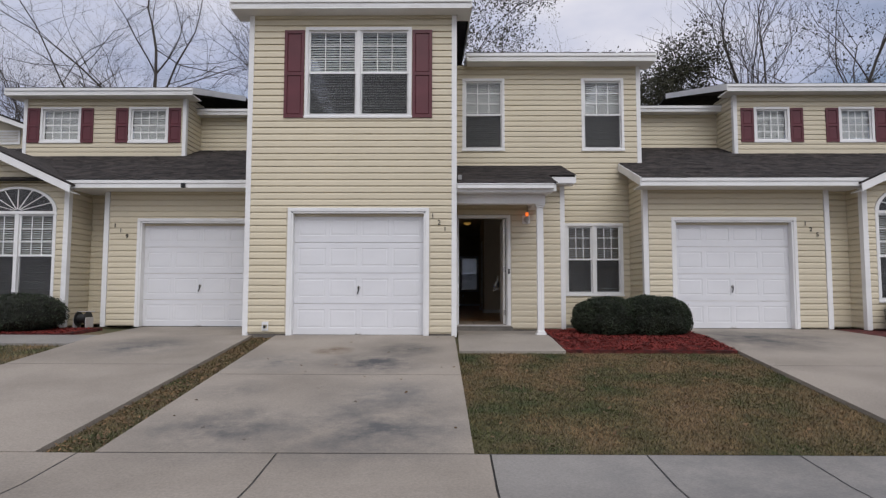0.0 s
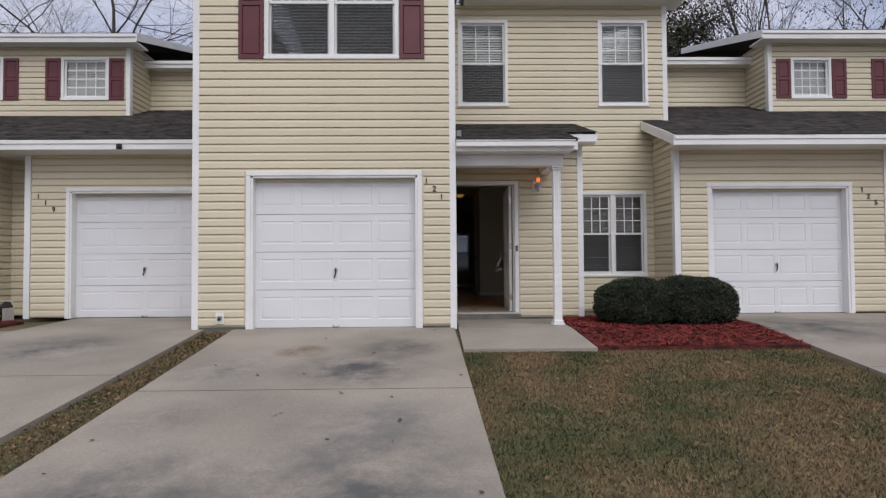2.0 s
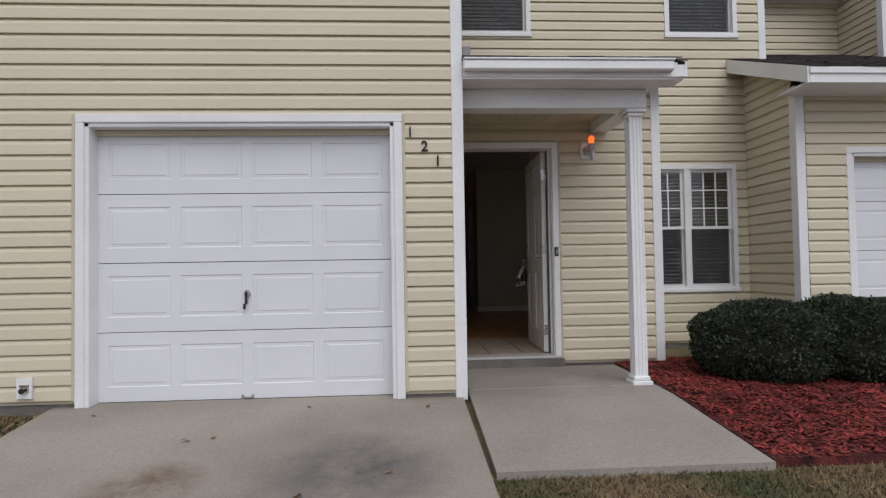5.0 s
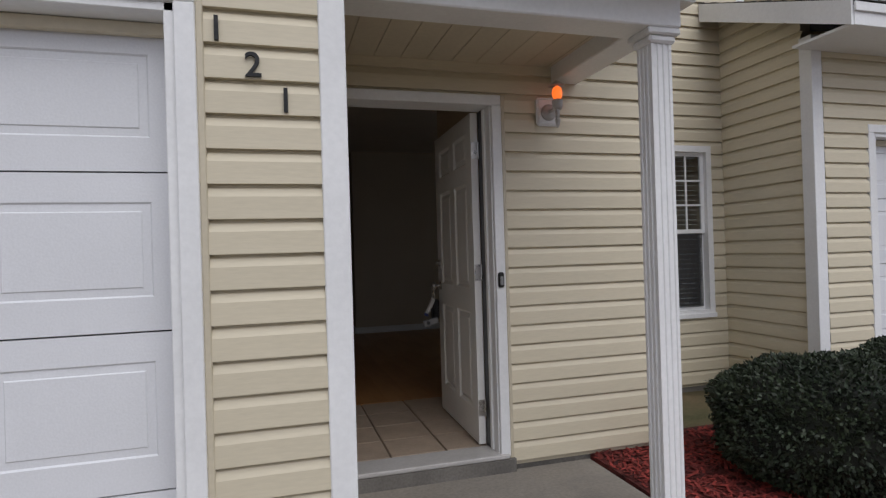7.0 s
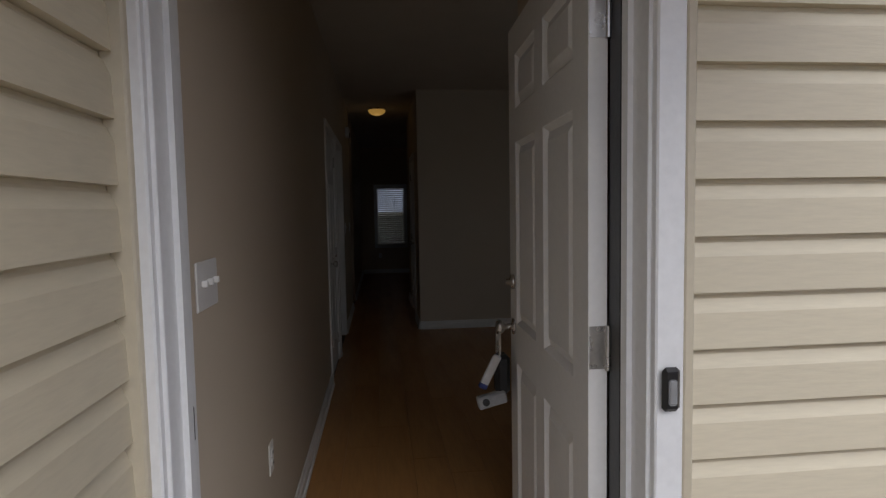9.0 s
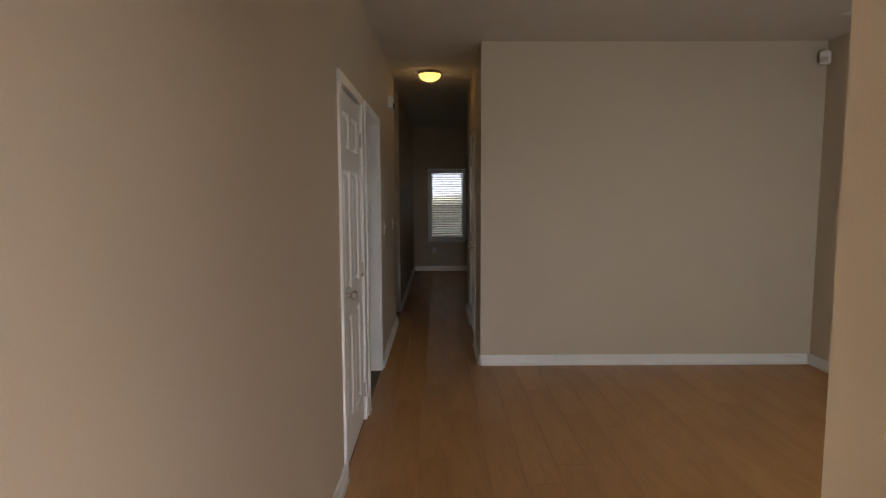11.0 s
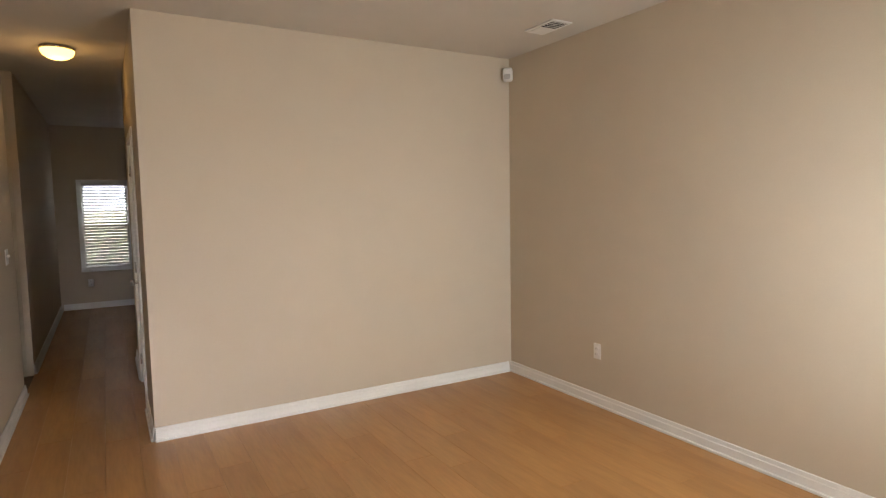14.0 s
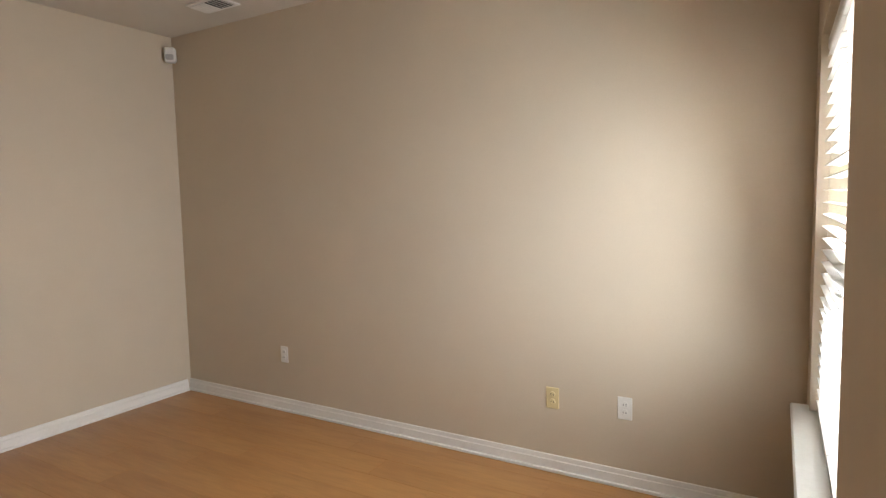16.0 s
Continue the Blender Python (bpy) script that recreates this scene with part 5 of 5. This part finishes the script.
    for i, w in enumerate(wins):
        window("window_%d" % (n * 10 + 1 + i), *w, dy, 1, 4, 4, 1, label="small white gridded window between maroon shutters", tilt=65, screen=False)
        shutter(w[0] - 0.31, w[0] - 0.01, w[2], w[3] - 0.03, dy)
        shutter(w[1] + 0.01, w[1] + 0.31, w[2], w[3] - 0.03, dy)
    # closing walls
    wall("wall_close_%d" % n, "y", 22, 22.1, min(c0, far + s * 2), max(c0, far + s * 2), 0, 5.4, [], M["siding_trim"], "cream rear wall")
    wall("wall_end_%d" % n, "x", *sorted((far, far - s * 0.12)), wy + 0.13, 22, 0, 2.8, [], M["siding_trim"], "cream end wall")


neighbour(1, 12.405, 3.95, 7.475, 4.515, 6.82, 8.03, 12.15, 6.865, 11.2, 14.6, [(7.30, 8.14, 4.25, 5.095), (9.29, 10.12, 4.25, 5.095)], 2, 0.21)
neighbour(-1, 12.63, -3.41, -6.79, -6.10, -3.75, -7.39, 12.30, -6.30, -10.18, 14.8, [(-9.81, -8.82, 4.30, 5.18), (-7.655, -6.69, 4.30, 5.18)], 3, 0.45)
bk = thing("gutter_bracket", (-5.02, 12.10, 2.80), "small black bracket on the white gutter board", "bracket")
part("clip", box(B(-0.05, -0.012, -0.07, 0.04, 0.004, 0.02, bevel=0.004), -0.02, -0.04, -0.05, 0.015, -0.01, -0.02, bevel=0.004), M["black"], bk)


def far_house():
    """The next house along the row: gabled end with a louvred vent."""
    h = thing("house", (-13.4, 17.0, 0.03), "cream gabled house with a white louvred gable vent", "house")
    part("wall", B(-1.85, 0, 0, 1.85, 0.2, 5.2), M["siding_trim"], h)
    g = bmesh.new()
    va = [g.verts.new(p) for p in ((-1.85, 0, 5.201), (1.85, 0, 5.201), (0, 0, 5.87))]
    vb = [g.verts.new((v.co.x, 0.2, v.co.z)) for v in va]
    for i in range(3):
        g.faces.new((va[i], va[(i + 1) % 3], vb[(i + 1) % 3], vb[i]))
    g.faces.new(va[::-1]); g.faces.new(vb)
    bmesh.ops.recalc_face_normals(g, faces=g.faces[:])
    part("gable", g, M["siding_trim"], h)
    for k in range(12):
        part("siding_board", B(-1.8, -0.02, 3.8 + k * COURSE, 1.8, -0.001, 3.8 + (k + 1) * COURSE - 0.012, bevel=0.004), M["siding"], h)
    for sd in (-1, 1):
        for nm, y0, y1, t0, t1, m in (("rake_board", -0.3, -0.27, -0.13, 0.0, M["white"]), ("roof", -0.31, 5.0, 0.002, 0.05, M["shingle"])):
            b = bmesh.new()
            q = [(sd * 2.15, 5.13 + t0), (0, 5.91 + t0), (0, 5.91 + t1), (sd * 2.15, 5.13 + t1)]
            va = [b.verts.new((x, y0, z)) for x, z in q]; vb = [b.verts.new((x, y1, z)) for x, z in q]
            for i in range(4):
                b.faces.new((va[i], va[(i + 1) % 4], vb[(i + 1) % 4], vb[i]))
            b.faces.new(va[::-1]); b.faces.new(vb)
            bmesh.ops.recalc_face_normals(b, faces=b.faces[:])
            part(nm, b, m, h)
    v = part("vent", grid_wall(bmesh.new(), "y", -0.05, -0.021, 0.55, 1.45, 4.78, 5.18, [(0.6, 1.4, 4.82, 5.14)]), M["white"], h, "white louvred vent")
    for k in range(7):
        part("slat", B(0.6, -0.045, 4.825 + k * 0.045, 1.4, -0.025, 4.85 + k * 0.045, bevel=0.003), M["white"], v)


far_house()


# ---- plants ----
def leaves_mesh(name, centres, normals, size, rnd, material, jitter=0.6):
    """Many small pointed leaves."""
    vs, fs = [], []
    for c, nrm in zip(centres, normals):
        d = Vector(nrm) + Vector((rnd.uniform(-1, 1), rnd.uniform(-1, 1), rnd.uniform(-1, 1))) * jitter
        d.normalize()
        side = d.cross(Vector((rnd.uniform(-1, 1), rnd.uniform(-1, 1), rnd.uniform(-1, 1)))).normalized()
        s = size * rnd.uniform(0.6, 1.3)
        c = Vector(c)
        n = len(vs)
        vs += [tuple(c - d * s * 0.5), tuple(c + side * s * 0.28), tuple(c + d * s * 0.6), tuple(c - side * s * 0.28)]
        fs.append((n, n + 1, n + 2, n + 3))
    return soup(name, vs, fs, material)


def bush(at, rx, ry, h, seed, count=9000, label="dense clipped dark green evergreen bush in red mulch"):
    rnd = random.Random(seed)
    b = thing("bush", at, label, "bush", "evergreen bushes")
    core = bmesh.new()
    bmesh.ops.create_icosphere(core, subdivisions=4, radius=1)
    shape = lambda u: 1 + 0.10 * noise.noise(Vector(u) * 2.1 + Vector((seed * 3.1, 0, 0))) + 0.04 * noise.noise(Vector(u) * 6 + Vector((0, seed * 2.3, 0)))
    def place(u, k):
        z = u[2]
        q = (abs(z) ** 0.8) * (1 if z > 0 else -1)
        r = (1 - abs(q) ** 2.6) ** 0.5
        hl = math.hypot(u[0], u[1]) or 1e-6
        f = shape(u) * k
        return Vector((u[0] / hl * r * rx * f, u[1] / hl * r * ry * f, h * 0.47 + q * h * 0.5 * f))
    # solid core just under the leaves, its dark colour stands for inner shade
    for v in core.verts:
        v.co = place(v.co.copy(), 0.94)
    part("inner_mass", core, M["bush_core"], b, "solid core coloured near black as the shade between leaves")
    cs, ns = [], []
    for i in range(count):
        z = rnd.uniform(-0.95, 1)
        a = rnd.uniform(0, 2 * math.pi)
        r = math.sqrt(1 - z * z)
        u = Vector((r * math.cos(a), r * math.sin(a), z))
        cs.append(place(u, rnd.uniform(0.93, 1.03) + (0.05 * rnd.random() if rnd.random() < 0.06 else 0))); ns.append(u)
    tagged(part("foliage", leaves_mesh("foliage", cs, ns, 0.027, rnd, M["leaf"], 1.0), None, b, "small glossy dark leaves"), kind="stuff")
    part("stem", lathe(bmesh.new(), [(0.04, -0.05), (0.03, 0.15)], 8), M["bark"], b)


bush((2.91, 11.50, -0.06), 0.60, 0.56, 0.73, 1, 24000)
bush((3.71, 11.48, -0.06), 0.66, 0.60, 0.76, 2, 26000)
bush((-7.75, 11.75, 0.0), 0.72, 0.55, 0.72, 3, 9000)
bush((-9.0, 11.8, 0.0), 0.7, 0.55, 0.72, 4, 7000)
bush((8.9, 11.8, 0.0), 0.7, 0.55, 0.78, 5, 7000)


def scatter(name, x0, x1, y0, y1, count, seed, material, label, category, blade, lift, keep=None):
    """Loose blades or chips on the ground: one object."""
    r = np.random.RandomState(seed)
    y = r.uniform(y0, y1, count)
    lo, hi = at_edge(x0, y), at_edge(x1, y)
    x = lo + (hi - lo) * r.uniform(0, 1, count)
    z = np.interp(y, GROUND_Y, GROUND_Z) + lift
    a, lean = r.uniform(0, 2 * np.pi, count), r.uniform(0.2, 1.2, count)
    w, l = blade[0] * r.uniform(0.6, 1.4, count), blade[1] * r.uniform(0.5, 1.5, count)
    flat = blade[2]
    dx, dy = np.cos(a), np.sin(a)
    up = l * (1 - flat) * r.uniform(0.5, 1, count)
    out = l * (flat + (1 - flat) * lean * 0.6)
    v = np.empty((count, 4, 3))
    v[:, 0] = np.stack([x - dy * w, y + dx * w, z], 1); v[:, 1] = np.stack([x + dy * w, y - dx * w, z], 1)
    tip = 0.25 if flat < 0.5 else 1.0
    v[:, 2] = np.stack([x + dx * out + dy * w * tip, y + dy * out - dx * w * tip, z + up + flat * 0.008 * r.uniform(0, 1.5, count)], 1)
    v[:, 3] = np.stack([x + dx * out - dy * w * tip, y + dy * out + dx * w * tip, z + up + flat * 0.008 * r.uniform(0, 1.5, count)], 1)
    me = bpy.data.meshes.new(name)
    me.from_pydata(v.reshape(-1, 3).tolist(), [], np.arange(count * 4).reshape(-1, 4).tolist())
    me.materials.append(material)
    return tagged(new(name, me), label, category, kind="stuff")


scatter("lawn_grass", (0.31, 0.215), (3.94, 4.45), 5.58, 9.68, 130000, 1, M["grass"], "short patchy dormant lawn, tan and dull green", "grass", (0.0034, 0.032, 0.25), -0.052)
scatter("strip_grass", (-3.03, -3.235), (-2.585, -2.84), 5.58, 10.95, 14000, 2, M["grass"], "narrow strip of dead grass between driveways", "grass", (0.0035, 0.035, 0.25), -0.052)
M["dead_leaf"] = mat("fallen_brown_leaf", (0.17, 0.10, 0.045), 0.8, 0.2, 4, 30, 0, piece=0.5, island=True)
scatter("leaf_litter", (-3.02, -3.22), (-2.60, -2.86), 5.62, 10.9, 1000, 7, M["dead_leaf"], "fallen brown leaves on the grass strip", "leaves", (0.008, 0.028, 0.7), -0.03)
scatter("driveway_litter", -2.5, 0.2, 5.8, 10.9, 26, 8, M["dead_leaf"], "few small fallen leaves on the driveway", "leaves", (0.012, 0.035, 0.8), 0.006)
scatter("lawn_leaves", 0.45, 4.0, 5.7, 9.6, 160, 9, M["dead_leaf"], "few fallen leaves on the lawn", "leaves", (0.014, 0.04, 0.7), -0.025)
scatter("verge_grass", -10, (-5.46, -5.87), 5.58, 10.2, 26000, 5, M["grass"], "short patchy dormant lawn beside the driveway", "grass", (0.005, 0.05, 0.15), -0.052)
scatter("mulch_chips", 1.85, (3.93, 4.44), 9.7, 12.35, 15000, 3, M["mulch"], "loose shredded red wood mulch", "mulch", (0.007, 0.045, 0.85), 0.004)
scatter("far_mulch_chips", -9.4, -6.65, 11.12, 12.25, 6000, 4, M["mulch"], "loose shredded red wood mulch", "mulch", (0.008, 0.045, 0.85), 0.004)


def tree(at, h, seed, spread=0.5, leafy=0, label="tall bare winter tree with fine grey twigs", levels=5, lean=0.0):
    """A tapered trunk that forks into limbs, branches and twigs."""
    rnd = random.Random(seed)
    t = thing("tree", at, label, "tree", "trees behind the houses")
    vs, fs, tips = [], [], []

    def tube(p, q, r0, r1, sides):
        d = (q - p).normalized()
        u = d.orthogonal().normalized(); w = d.cross(u)
        n = len(vs)
        for c, r in ((p, r0), (q, r1)):
            for i in range(sides):
                a = 2 * math.pi * i / sides
                vs.append(tuple(c + u * (math.cos(a) * r) + w * (math.sin(a) * r)))
        for i in range(sides):
            fs.append((n + i, n + (i + 1) % sides, n + sides + (i + 1) % sides, n + sides + i))

    def grow(p, d, length, r, level):
        n = 4 if level < 2 else 3
        seg = length / n
        for i in range(n):
            d = (d + Vector((rnd.gauss(0, 1), rnd.gauss(0, 1), rnd.gauss(0, 0.6))) * (0.10 + 0.05 * level) + Vector((0, 0, 0.05))).normalized()
            q = p + d * seg
            r1 = r * (0.86 if level else 0.88)
            tube(p, q, r, r1, 6 if level < 2 else 4 if level < 3 else 3)
            p, r = q, r1
            if level < levels and (i > 0 or level > 0):
                for _ in range(2 if (level < 3 and rnd.random() < 0.6) else 1):
                    side = Vector((rnd.gauss(0, 1), rnd.gauss(0, 1), rnd.gauss(0.15, 0.5))).normalized()
                    grow(p.copy(), (d * (1 - spread) + side * spread * 1.1).normalized(), length * rnd.uniform(0.45, 0.72), r * rnd.uniform(0.42, 0.58), level + 1)
            if level >= levels - 1:
                tips.append((p.copy(), d.copy()))
        if level < levels:
            grow(p, d, length * 0.6, r * 0.85, level + 1)

    grow(Vector((0, 0, -0.1)), Vector((lean, 0, 1)).normalized(), h * 0.42, h * 0.0095, 0)
    part("trunk", soup("trunk", vs, fs, M["bark"]), None, t)
    if leafy:
        cs, ns = [], []
        for p, d in tips:
            for _ in range(leafy):
                if rnd.random() < 0.75:
                    cs.append(p + Vector((rnd.gauss(0, 0.22), rnd.gauss(0, 0.22), rnd.gauss(0, 0.18)))); ns.append(d)
        tagged(part("crown", leaves_mesh("crown", cs, ns, 0.13, rnd, M["tree_leaf"], 1.2), None, t, "sparse dull winter leaves"), kind="stuff")
    return t


t1 = tree((-14.6, 30, 0), 23, 11, 0.55)
t2 = tree((-21.5, 33, 0), 19, 12, 0.5)
t3 = tree((2.4, 31, 0), 20, 13, 0.5, 2, "winter tree with thin clinging brown leaves")
t4 = tree((16.4, 31, 0), 21, 14, 0.42, levels=4)
ev = tree((10.6, 30, 0), 14.5, 15, 0.6, 5, "dark evergreen tree behind the roofs")
e = tree((22.6, 31, 0), 22, 16, 0.5, 1, "winter tree with thin clinging leaves", levels=4)
for src, x, y, rz, k in ((t2, -8.6, 34, 120, 1.05), (t2, 5.2, 36, 80, 0.95), (ev, 7.8, 33, 130, 0.85), (ev, 13.4, 35, 220, 0.8), (t4, -31, 42, 310, 0.9)):
    c = copy_thing(src, pose(x, y, 0, 0, 0, rz) @ Matrix.Scale(k, 4))

# ---- floor pieces ----
rnd = random.Random(5)
PL, PW = 1.21, 0.19
plank_meshes = {}
def plank(x0, x1, y0, y1):
    key = (round(x1 - x0, 3), round(y1 - y0, 3))
    if key not in plank_meshes:
        plank_meshes[key] = mesh_of("floor_plank", B(0.0004, 0.0004, 0, key[0] - 0.0004, key[1] - 0.0004, 0.0095, bevel=0.0008), M["laminate"])
    o = new("floor_plank", plank_meshes[key])
    o.location = (x0, y0, FLOOR - 0.0095)
    o.parent = floor
x, col = LX, 0
while x < RX - 0.01:
    xe = min(x + PW, RX)
    ya = 13.60 if x < 1.3 else 13.52
    yend = BY + 0.0 if x > HX else FY
    y = ya
    first = [0.4, 0.8, 1.1, 0.6][col % 4]
    while y < yend - 0.01:
        ye = min(y + first, yend)
        plank(x, xe, y, ye)
        y, first = ye, PL
    if x > HX:
        plank(x, xe, 20.1, 21.3); plank(x, xe, 21.3, 22.5); plank(x, xe, 22.5, FY)
    elif xe > HX:
        pass
    x, col = xe, col + 1
tm = mesh_of("floor_tile", B(0.003, 0.003, 0, 0.33 - 0.003, 0.31 - 0.003, 0.0095, bevel=0.002), M["tile"])
for i in range(3):
    for j in range(4):
        o = new("floor_tile", tm)
        o.location = (LX + 0.01 + i * 0.338, 12.345 + j * 0.313, FLOOR - 0.0096)
        o.parent = floor
